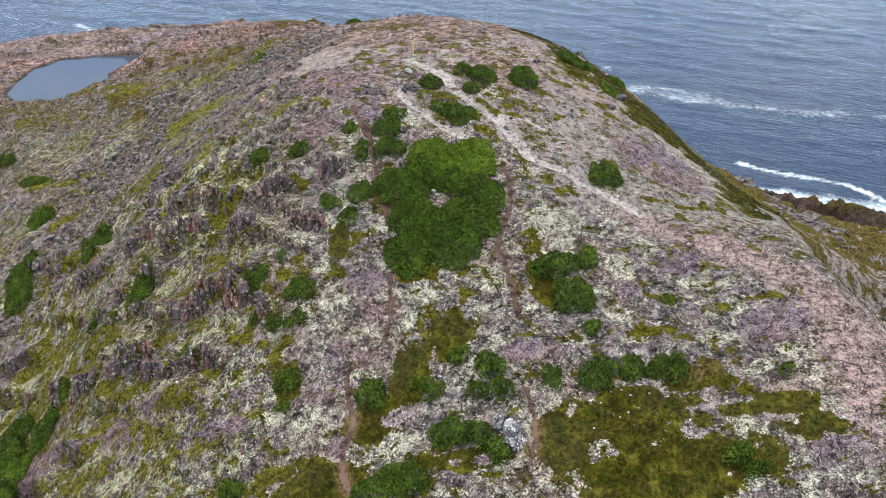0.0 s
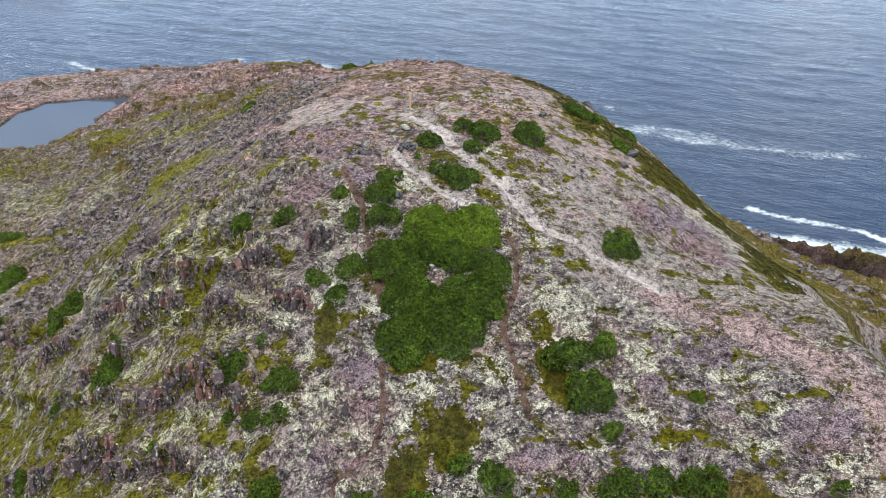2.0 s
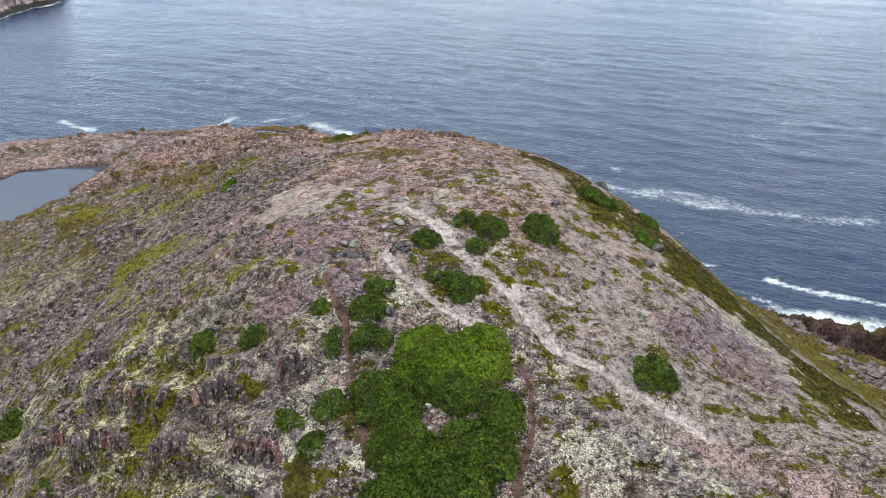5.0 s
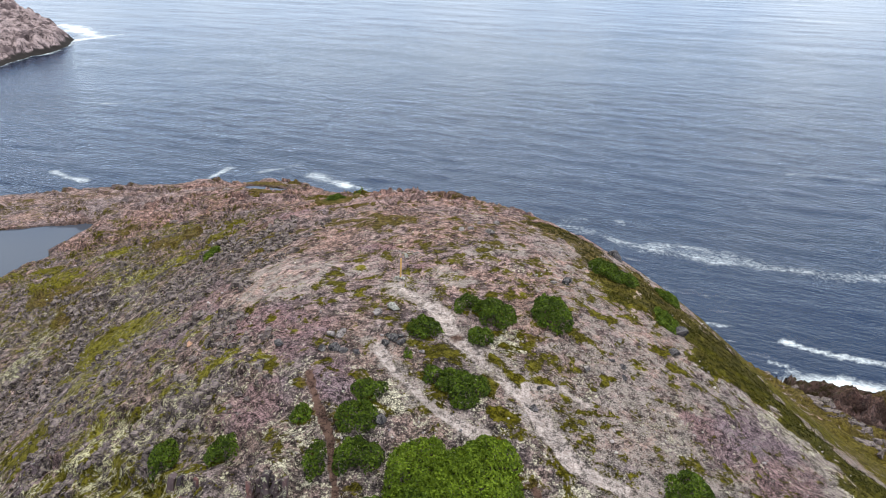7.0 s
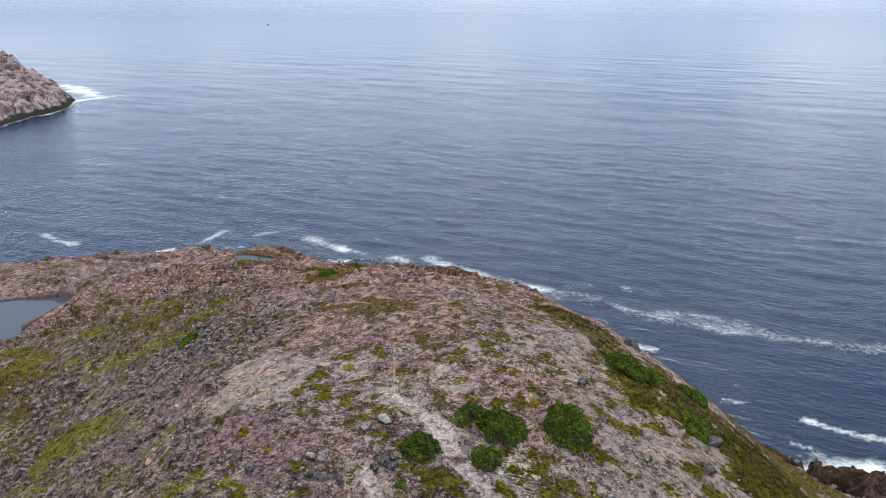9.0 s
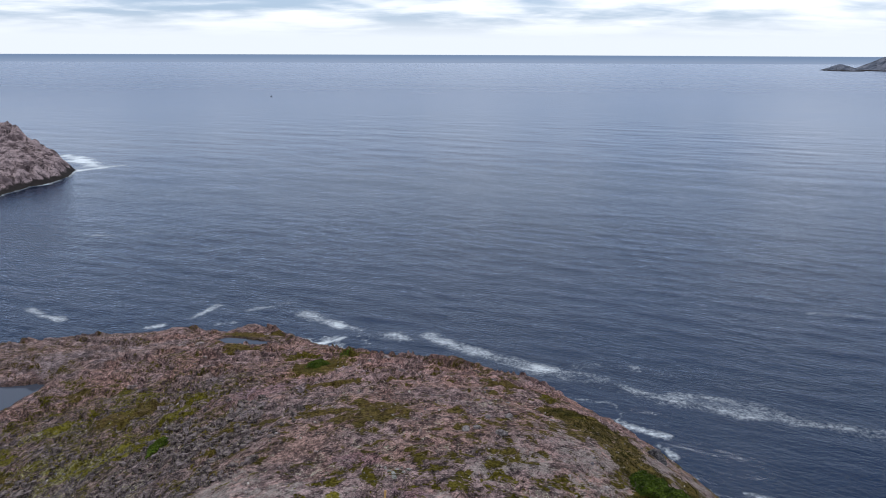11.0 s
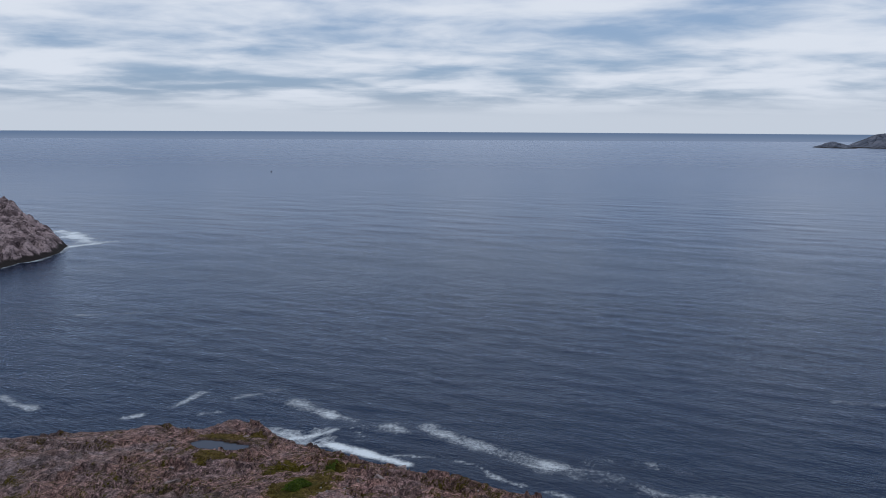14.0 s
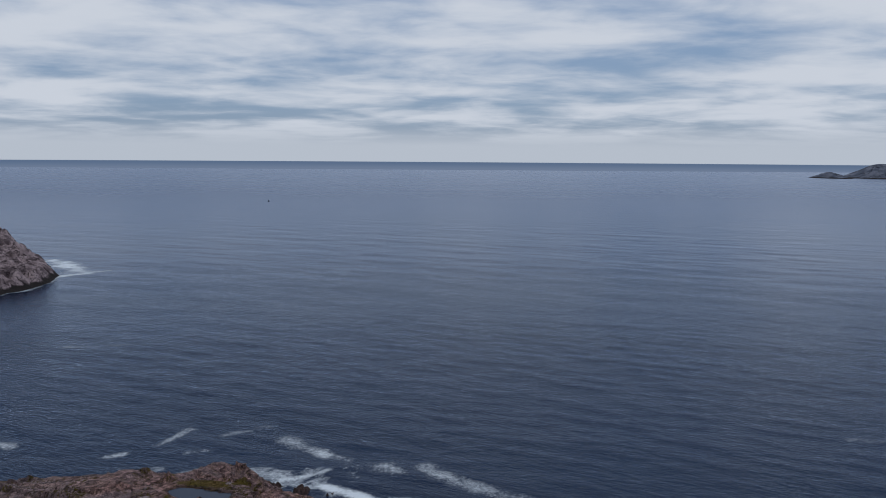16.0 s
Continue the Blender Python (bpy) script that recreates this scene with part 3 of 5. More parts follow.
def loose_mesh(name, co, faces):
    """A mesh from an array of corners and one of faces that all have as many corners."""
    mesh = bpy.data.meshes.new(name)
    n = faces.shape[1]
    mesh.vertices.add(len(co))
    mesh.vertices.foreach_set("co", co.ravel().astype(np.float32))
    mesh.loops.add(faces.size)
    mesh.loops.foreach_set("vertex_index", faces.ravel().astype(np.int32))
    mesh.polygons.add(len(faces))
    mesh.polygons.foreach_set("loop_start", (np.arange(len(faces)) * n).astype(np.int32))
    mesh.polygons.foreach_set("use_smooth", np.zeros(len(faces), bool))
    mesh.update(calc_edges=True)
    return mesh


# ---- materials ----
def material(name):
    m = bpy.data.materials.new(name)
    m.use_nodes = True
    nt = m.node_tree
    skin = nt.nodes["Principled BSDF"]
    where = nt.nodes.new("ShaderNodeNewGeometry").outputs["Position"]
    return m, nt, skin, where


def relief(nt, skin, height, strength, distance):
    n = node(nt, "ShaderNodeBump", Distance=distance)
    put(nt, n.inputs["Strength"], strength)
    put(nt, n.inputs["Height"], height)
    nt.links.new(n.outputs[0], skin.inputs["Normal"])


def layer(nt, name):
    n = nt.nodes.new("ShaderNodeAttribute")
    n.attribute_name = name
    s = nt.nodes.new("ShaderNodeSeparateColor")
    nt.links.new(n.outputs["Color"], s.inputs[0])
    return (*s.outputs, n.outputs["Alpha"])


def share(nt, noise, part_of, soft=0.06):
    """1 on that share of the surface where the noise is lowest, 0 elsewhere."""
    even = span(nt, noise, 0.39, 0.61)
    return span(nt, calc(nt, "SUBTRACT", part_of, even), -soft, soft)


def ground_material():
    m, nt, skin, where = material("lichen_rock_and_moss")
    moss, lichen, bare, pink = layer(nt, "cover_a")
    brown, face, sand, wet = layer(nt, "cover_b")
    red, violet, meadow, yellow = layer(nt, "cover_c")
    lines, ridge, grey, soft_sand = layer(nt, "cover_d")

    def shifted(x, y, z):
        return vec(nt, "ADD", where, (x, y, z))

    big, mid, fine = grain(nt, where, 0.22, 3), grain(nt, where, 0.9, 6, 0.65), grain(nt, where, 4.0, 5, 0.7)
    tiny = grain(nt, shifted(7, 3, 1), 11.0, 4, 0.7)
    spots = grain(nt, shifted(3, 41, 9), 1.9, 7, 0.72, 0.4)
    along = stretch(nt, where, (0.45, 1.15, 0.9), -57)
    strata = grain(nt, along, 1.5, 6, 0.68, 0.5)
    # bare rock: violet grey, dark crusts doubling as crevice shade, pale weathered faces, tilted seams
    stone = blend(nt, span(nt, mid, 0.38, 0.60), (0.118, 0.092, 0.094), (0.46, 0.368, 0.350))
    stone = blend(nt, span(nt, fine, 0.53, 0.62, 0.0, 0.7), stone, (0.68, 0.575, 0.545))
    stone = blend(nt, calc(nt, "MULTIPLY", span(nt, spots, 0.53, 0.60, 0.0, 0.85), calc(nt, "SUBTRACT", 1.0, calc(nt, "MULTIPLY", red, 0.6))), stone, (0.040, 0.032, 0.042))
    stone = blend(nt, calc(nt, "MULTIPLY", lines, span(nt, strata, 0.50, 0.60)), stone, (0.066, 0.054, 0.066))
    stone = blend(nt, calc(nt, "MULTIPLY", lines, span(nt, strata, 0.46, 0.36, 0.0, 0.6)), stone, (0.50, 0.43, 0.42))
    stone = blend(nt, calc(nt, "MULTIPLY", violet, span(nt, spots, 0.45, 0.6, 0.95, 0.6)), stone, blend(nt, span(nt, tiny, 0.38, 0.6), (0.150, 0.100, 0.125), (0.45, 0.335, 0.370)))
    stone = blend(nt, calc(nt, "MULTIPLY", grey, span(nt, mid, 0.4, 0.6, 0.8, 0.3)), stone, blend(nt, span(nt, fine, 0.38, 0.6), (0.16, 0.15, 0.175), (0.46, 0.43, 0.45)))
    stone = blend(nt, calc(nt, "MULTIPLY", red, 0.9), stone, (1.62, 1.27, 1.20), "MULTIPLY")
    stone = blend(nt, calc(nt, "MULTIPLY", ridge, span(nt, spots, 0.45, 0.62, 0.85, 0.3)), stone, blend(nt, span(nt, mid, 0.36, 0.62), (0.30, 0.225, 0.222), (0.60, 0.485, 0.47)))
    bed = grain(nt, stretch(nt, where, (0.10, 0.10, 2.4)), 1.0, 5, 0.6, 0.6)
    stone = blend(nt, calc(nt, "MULTIPLY", ridge, span(nt, bed, 0.53, 0.58, 0.0, 0.75)), stone, (0.115, 0.082, 0.084))
    stone = blend(nt, span(nt, grain(nt, shifted(51, 7, 3), 0.16, 4, 0.6), 0.40, 0.60), blend(nt, 1.0, stone, (0.95, 0.96, 1.0), "MULTIPLY"), blend(nt, 1.0, stone, (1.10, 0.98, 0.91), "MULTIPLY"))
    stone = blend(nt, calc(nt, "MULTIPLY", pink, span(nt, fine, 0.36, 0.58, 0.65, 1.0)), stone, blend(nt, span(nt, tiny, 0.35, 0.65), (0.48, 0.295, 0.27), (0.76, 0.53, 0.495)))
    # Steep faces are darkened and reddened in the colour itself.
    face_tone = blend(nt, span(nt, grain(nt, stretch(nt, where, (1.6, 1.6, 0.35)), 1.6, 5, 0.65), 0.40, 0.60), (0.135, 0.070, 0.066), (0.036, 0.027, 0.034))
    stone = blend(nt, calc(nt, "MULTIPLY", face, span(nt, mid, 0.35, 0.6, 0.55, 1.0)), stone, face_tone)
    for turn, size in ((-57, 0.5), (40, 0.8)):
        seam = grain(nt, stretch(nt, where, (0.45, 1.3, 1.3), turn), size, 5, 0.62, 0.9)
        stone = blend(nt, span(nt, calc(nt, "ABSOLUTE", calc(nt, "SUBTRACT", seam, 0.5)), 0.003, 0.014, 0.85, 0.0), stone, (0.022, 0.016, 0.02))
    # pale reindeer lichen in clumps
    clump = blend(nt, calc(nt, "MULTIPLY", lines, 0.45), grain(nt, where, 1.3, 8, 0.8, 0.3), grain(nt, vec(nt, "MULTIPLY", along, (1.6, 1.0, 1.0)), 2.2, 7, 0.78, 0.3))
    clump = blend(nt, 0.42, clump, grain(nt, shifted(23, 11, 4), 5.5, 5, 0.75))
    pale_on = share(nt, clump, lichen, 0.10)
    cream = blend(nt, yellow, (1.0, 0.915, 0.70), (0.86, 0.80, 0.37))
    # the dark tone is shade within the clumps, kept in the lichen colour
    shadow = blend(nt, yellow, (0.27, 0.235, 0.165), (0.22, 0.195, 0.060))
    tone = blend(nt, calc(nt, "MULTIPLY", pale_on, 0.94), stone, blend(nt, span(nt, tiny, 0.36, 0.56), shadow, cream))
    # moss and heath
    olive = blend(nt, span(nt, fine, 0.36, 0.64), (0.052, 0.043, 0.004), (0.175, 0.148, 0.012))
    olive = blend(nt, span(nt, mid, 0.52, 0.66, 0.0, 0.5), olive, (0.33, 0.285, 0.040))
    olive = blend(nt, calc(nt, "MULTIPLY", meadow, span(nt, mid, 0.4, 0.62, 0.95, 0.6)), olive, blend(nt, span(nt, grain(nt, where, 0.5, 5, 0.6), 0.38, 0.62), blend(nt, span(nt, fine, 0.36, 0.64), (0.019, 0.020, 0.002), (0.046, 0.046, 0.004)), blend(nt, span(nt, fine, 0.36, 0.64), (0.028, 0.021, 0.004), (0.062, 0.050, 0.009))))
    olive = blend(nt, calc(nt, "MULTIPLY", yellow, span(nt, fine, 0.40, 0.58, 0.15, 0.75)), olive, (0.36, 0.315, 0.050))
    olive = blend(nt, calc(nt, "MULTIPLY", brown, span(nt, mid, 0.38, 0.58, 0.55, 1.0)), olive, blend(nt, span(nt, fine, 0.4, 0.6), (0.085, 0.052, 0.020), (0.21, 0.148, 0.050)))
    growth = blend(nt, calc(nt, "MULTIPLY", lines, 0.7), grain(nt, shifted(31, 17, 5), 0.70, 7, 0.66, 0.4), grain(nt, vec(nt, "MULTIPLY", along, (1.6, 1.0, 1.0)), 1.3, 7, 0.72, 0.4))
    growth = blend(nt, calc(nt, "ADD", 0.3, calc(nt, "MULTIPLY", lines, 0.2)), growth, grain(nt, shifted(5, 61, 2), 4.5, 5, 0.75))
    moss_on = share(nt, growth, moss, 0.06)
    tone = blend(nt, moss_on, tone, olive)
    # near-black lines: crevice shade drawn into the rock and lichen colour
    crack = grain(nt, shifted(9, 71, 13), 1.3, 7, 0.74, 0.6)
    crack = calc(nt, "MULTIPLY", span(nt, calc(nt, "ABSOLUTE", calc(nt, "SUBTRACT", crack, 0.5)), 0.004, 0.030, 0.92, 0.0), calc(nt, "SUBTRACT", 1.0, calc(nt, "MULTIPLY", red, 0.5)))
    tone = blend(nt, calc(nt, "MULTIPLY", crack, calc(nt, "SUBTRACT", 1.0, calc(nt, "MAXIMUM", sand, calc(nt, "MAXIMUM", meadow, moss_on)))), tone, (0.03, 0.023, 0.022))
    # grit, trails, wet shore
    grit = blend(nt, span(nt, tiny, 0.36, 0.62), (0.27, 0.22, 0.20), (0.54, 0.455, 0.415))
    grit = blend(nt, soft_sand, grit, blend(nt, span(nt, fine, 0.34, 0.66), (0.25, 0.214, 0.190), (0.36, 0.312, 0.28)))
    grit_on = calc(nt, "MULTIPLY", share(nt, blend(nt, 0.4, grain(nt, shifted(13, 29, 2), 1.1, 7, 0.75, 0.3), grain(nt, shifted(1, 9, 2), 6.0, 5, 0.75)), calc(nt, "MULTIPLY", sand, 0.85), 0.25), span(nt, moss_on, 0.2, 0.8, 0.92, 0.0))
    tone = blend(nt, grit_on, tone, grit)
    tread = blend(nt, span(nt, fine, 0.38, 0.62), (0.52, 0.415, 0.385), (0.78, 0.66, 0.62))
    tread = blend(nt, brown, tread, blend(nt, fine, (0.13, 0.070, 0.055), (0.27, 0.165, 0.132)))
    tone = blend(nt, span(nt, calc(nt, "ADD", bare, calc(nt, "MULTIPLY", calc(nt, "SUBTRACT", clump, 0.5), 1.3)), 0.22, 0.50), tone, tread)
    tone = blend(nt, calc(nt, "MULTIPLY", wet, span(nt, mid, 0.3, 0.6, 0.6, 1.0)), tone, blend(nt, span(nt, mid, 0.4, 0.6), (0.022, 0.016, 0.016), (0.13, 0.08, 0.072)))
    tone = blend(nt, span(nt, big, 0.40, 0.62, 0.0, 0.25), tone, blend(nt, 0.5, tone, (0.09, 0.075, 0.055)))
    # shade of pits and clumps, multiplied into the colour as a dark mottle
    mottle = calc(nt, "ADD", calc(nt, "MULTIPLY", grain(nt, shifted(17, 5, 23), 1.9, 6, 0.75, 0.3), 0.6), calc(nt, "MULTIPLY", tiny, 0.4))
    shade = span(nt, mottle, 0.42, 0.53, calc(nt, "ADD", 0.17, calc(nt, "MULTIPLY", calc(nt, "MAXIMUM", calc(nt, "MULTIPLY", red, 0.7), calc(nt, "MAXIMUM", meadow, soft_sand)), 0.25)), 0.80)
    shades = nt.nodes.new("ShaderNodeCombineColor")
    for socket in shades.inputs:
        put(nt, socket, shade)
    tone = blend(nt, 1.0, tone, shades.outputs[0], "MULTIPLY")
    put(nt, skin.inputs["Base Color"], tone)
    put(nt, skin.inputs["Roughness"], calc(nt, "SUBTRACT", 0.93, calc(nt, "MULTIPLY", wet, 0.45)))
    skin.inputs["Specular IOR Level"].default_value = 0.04
    bumps = calc(nt, "ADD", fine, calc(nt, "ADD", calc(nt, "MULTIPLY", tiny, 0.45), calc(nt, "MULTIPLY", strata, calc(nt, "ADD", 0.3, calc(nt, "MULTIPLY", lines, 0.4)))))
    bumps = calc(nt, "ADD", bumps, calc(nt, "ADD", calc(nt, "MULTIPLY", pale_on, 0.25), calc(nt, "MULTIPLY", moss_on, 0.4)))
    relief(nt, skin, bumps, calc(nt, "SUBTRACT", 1.0, calc(nt, "MULTIPLY", calc(nt, "MAXIMUM", meadow, soft_sand), 0.6)), 0.28)
    return m


def stone_material(name, dark, light, spots, scale=1.0, tide=None):
    """Weathered stone; tide: the height in metres up to which the sea has blackened it."""
    m, nt, skin, where = material(name)
    mid, fine = grain(nt, where, 1.2 * scale, 6, 0.65), grain(nt, where, 7.0 * scale, 5, 0.65)
    tone = blend(nt, span(nt, mid, 0.38, 0.62), dark, light)
    tone = blend(nt, span(nt, fine, 0.54, 0.62, 0.0, 0.85), tone, spots)
    tone = blend(nt, span(nt, calc(nt, "ABSOLUTE", calc(nt, "SUBTRACT", grain(nt, where, 0.7 * scale, 4, 0.6, 0.8), 0.5)), 0.004, 0.022, 0.85, 0.0), tone, tuple(0.25 * d for d in dark))
    if tide:
        xyz = nt.nodes.new("ShaderNodeSeparateXYZ")
        nt.links.new(where, xyz.inputs[0])
        level = calc(nt, "ADD", xyz.outputs[2], calc(nt, "MULTIPLY", calc(nt, "SUBTRACT", mid, 0.5), 2.0 * tide))
        tone = blend(nt, span(nt, level, 0.6 * tide, 1.1 * tide), (0.025, 0.021, 0.02), tone)
    put(nt, skin.inputs["Base Color"], tone)
    skin.inputs["Roughness"].default_value = 0.9
    skin.inputs["Specular IOR Level"].default_value = 0.06
    relief(nt, skin, calc(nt, "ADD", mid, calc(nt, "MULTIPLY", fine, 0.4)), 0.9, 0.15 / scale)
    return m


def leaf_material(name, dark, light):
    m, nt, skin, where = material(name)
    geo = nt.nodes.new("ShaderNodeNewGeometry")
    tone = blend(nt, geo.outputs["Random Per Island"], dark, light)
    tone = blend(nt, span(nt, grain(nt, where, 0.8, 3), 0.35, 0.65, 0.0, 0.5), tone, tuple(0.6 * d for d in dark))
    put(nt, skin.inputs["Base Color"], tone)
    skin.inputs["Roughness"].default_value = 0.55
    skin.inputs["Specular IOR Level"].default_value = 0.12
    glow = nt.nodes.new("ShaderNodeBsdfTranslucent")
    put(nt, glow.inputs[0], tone)
    both = node(nt, "ShaderNodeMixShader", Fac=0.22)
    nt.links.new(skin.outputs[0], both.inputs[1])
    nt.links.new(glow.outputs[0], both.inputs[2])
    nt.links.new(both.outputs[0], nt.nodes["Material Output"].inputs[0])
    return m


def wood_material(name, dark, light):
    m, nt, skin, where = material(name)
    fibre = grain(nt, stretch(nt, where, (14, 14, 1.5)), 3.0, 4)
    put(nt, skin.inputs["Base Color"], blend(nt, span(nt, fibre, 0.3, 0.7), dark, light))
    skin.inputs["Roughness"].default_value = 0.8
    relief(nt, skin, fibre, 0.5, 0.01)
    return m


SEA_TURN = 28


def water_material(name, body, foamy):
    """A dark body under a gloss that follows the angle of each wave."""
    m, nt, skin, where = material(name)
    nt.nodes.remove(skin)
    bump = nt.nodes.new("ShaderNodeBump")
    deep, gloss = nt.nodes.new("ShaderNodeBsdfDiffuse"), nt.nodes.new("ShaderNodeBsdfGlossy")
    edge = node(nt, "ShaderNodeFresnel", IOR=1.30)
    for n in (deep, gloss, edge):
        nt.links.new(bump.outputs[0], n.inputs["Normal"])
    gloss.inputs["Color"].default_value = (0.715, 0.78, 0.905, 1)
    shine = edge.outputs[0]
    if foamy:
        foam, calm, far, lee = layer(nt, "foam")
        swell = grain(nt, stretch(nt, where, (0.09, 0.16, 0.1), SEA_TURN), 1.0, 3, 0.5, 0.4)
        chop = grain(nt, stretch(nt, where, (0.30, 0.80, 0.4), SEA_TURN), 1.0, 4, 0.62, 0.4)
        wisp = grain(nt, stretch(nt, where, (0.10, 0.16, 0.2), SEA_TURN), 1.0, 5, 0.65, 0.8)
        lace = calc(nt, "ADD", calc(nt, "MULTIPLY", wisp, 0.5), calc(nt, "MULTIPLY", grain(nt, where, 1.1, 6, 0.75, 0.5), 0.5))
        white = span(nt, calc(nt, "ADD", lace, calc(nt, "MULTIPLY", foam, 0.42)), 0.61, 1.08, 0.0, 0.92)
        streak = grain(nt, stretch(nt, where, (0.003, 0.011, 0.01), 8), 1.0, 5, 0.6, 0.5)
        tone = blend(nt, span(nt, streak, 0.35, 0.7), body, tuple(1.4 * b for b in body))
        # Distance haze is put into the body colour of the far water.
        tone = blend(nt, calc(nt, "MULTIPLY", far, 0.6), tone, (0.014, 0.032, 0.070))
        put(nt, deep.inputs["Color"], blend(nt, white, tone, (0.74, 0.78, 0.80)))
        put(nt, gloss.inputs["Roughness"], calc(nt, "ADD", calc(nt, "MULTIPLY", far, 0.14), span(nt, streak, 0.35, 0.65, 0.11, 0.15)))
        # The gloss is also cut with distance, which dims the far reflection.
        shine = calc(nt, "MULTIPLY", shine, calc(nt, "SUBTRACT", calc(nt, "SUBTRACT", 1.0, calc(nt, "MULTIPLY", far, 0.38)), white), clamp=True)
        ripple = grain(nt, stretch(nt, where, (0.9, 2.0, 0.8), SEA_TURN + 12), 1.0, 3, 0.6, 0.2)
        rollers = grain(nt, stretch(nt, where, (0.018, 0.060, 0.05), 14), 1.0, 4, 0.6, 0.3)
        waves = calc(nt, "ADD", calc(nt, "ADD", calc(nt, "MULTIPLY", swell, 1.3), calc(nt, "MULTIPLY", rollers, span(nt, calm, 0.3, 0.97, 4.0, 0.7))), calc(nt, "ADD", calc(nt, "MULTIPLY", chop, span(nt, calm, 0.45, 0.95, 0.25, 1.7)), calc(nt, "MULTIPLY", ripple, span(nt, calm, 0.80, 0.98, 0.0, 0.6))))
        put(nt, bump.inputs["Strength"], calc(nt, "MULTIPLY", calc(nt, "ADD", 0.09, calc(nt, "MULTIPLY", calc(nt, "POWER", calm, 2.0), 0.17)), calc(nt, "ADD", 0.9, calc(nt, "MULTIPLY", lee, 0.35))))
        bump.inputs["Distance"].default_value = 0.8
        put(nt, bump.inputs["Height"], waves)
    else:
        deep.inputs["Color"].default_value = (*body, 1)
        gloss.inputs["Roughness"].default_value = 0.06
        bump.inputs["Strength"].default_value, bump.inputs["Distance"].default_value = 0.05, 0.05
        put(nt, bump.inputs["Height"], grain(nt, where, 2.5, 3))
    both = nt.nodes.new("ShaderNodeMixShader")
    put(nt, both.inputs[0], shine)
    nt.links.new(deep.outputs[0], both.inputs[1])
    nt.links.new(gloss.outputs[0], both.inputs[2])
    nt.links.new(both.outputs[0], nt.nodes["Material Output"].inputs[0])
    return m


GROUND = ground_material()
STONE = stone_material("grey_violet_stone", (0.10, 0.085, 0.09), (0.25, 0.212, 0.212), (0.34, 0.32, 0.27), 1.6)
PALE_STONE = stone_material("pale_stone", (0.21, 0.205, 0.185), (0.38, 0.365, 0.325), (0.15, 0.145, 0.14), 1.6)
DARK_STONE = stone_material("dark_blue_grey_stone", (0.020, 0.019, 0.023), (0.092, 0.082, 0.090), (0.24, 0.23, 0.20), 1.8)
RUST_STONE = stone_material("rust_orange_stone", (0.20, 0.10, 0.06), (0.42, 0.24, 0.16), (0.46, 0.34, 0.26), 1.6)
LICHEN_STONE = stone_material("lichen_spotted_stone", (0.07, 0.06, 0.07), (0.24, 0.21, 0.22), (0.58, 0.57, 0.5))
FAR_STONE = stone_material("far_stone", (0.07, 0.08, 0.11), (0.17, 0.175, 0.21), (0.06, 0.07, 0.075), 0.02, 5.0)
LEAF = leaf_material("willow_leaf", (0.012, 0.026, 0.003), (0.132, 0.190, 0.017))
LEAF_LIGHT = leaf_material("light_willow_leaf", (0.046, 0.078, 0.005), (0.205, 0.275, 0.022))
LEAF_DWARF = leaf_material("dwarf_willow_leaf", (0.026, 0.052, 0.004), (0.150, 0.205, 0.020))
LEAF_OLIVE = leaf_material("heath_blade", (0.017, 0.017, 0.002), (0.050, 0.047, 0.007))
BARK = wood_material("grey_brown_bark", (0.06, 0.045, 0.035), (0.16, 0.13, 0.11))
POST_WOOD = wood_material("weathered_ochre_wood", (0.38, 0.20, 0.05), (0.62, 0.38, 0.14))
OCEAN = water_material("sea_water", (0.0025, 0.0095, 0.028), True)
STILL = water_material("still_pond_water", (0.045, 0.05, 0.065), False)
DARK_HULL = wood_material("dark_painted_hull", (0.02, 0.022, 0.03), (0.05, 0.05, 0.06))


# ---- large structure: land and sea ----
def steps(*spans):
    lines = [np.arange(a, b, d) for a, b, d in spans]
    return np.concatenate([*lines, [spans[-1][1]]])


xs = steps((-132, -84, 1.0), (-84, -52, 0.45), (-52, -40, 0.28), (-40, 33, 0.2), (33, 75, 0.45), (75, 128, 1.0))
ys = steps((-18, 26, 1.0), (26, 70, 0.2), (70, 105, 0.28), (105, 176, 0.4), (176, 236, 0.9))
GX, GY = np.meshgrid(xs, ys)
GZ = ground(GX, GY)
rim = np.maximum(smooth(-GX, 112, 131), np.maximum(smooth(GX, 108, 127), np.maximum(smooth(-GY, 2, 17), smooth(GY, 220, 235))))
GZ = GZ * (1 - rim) + rim * -6.0


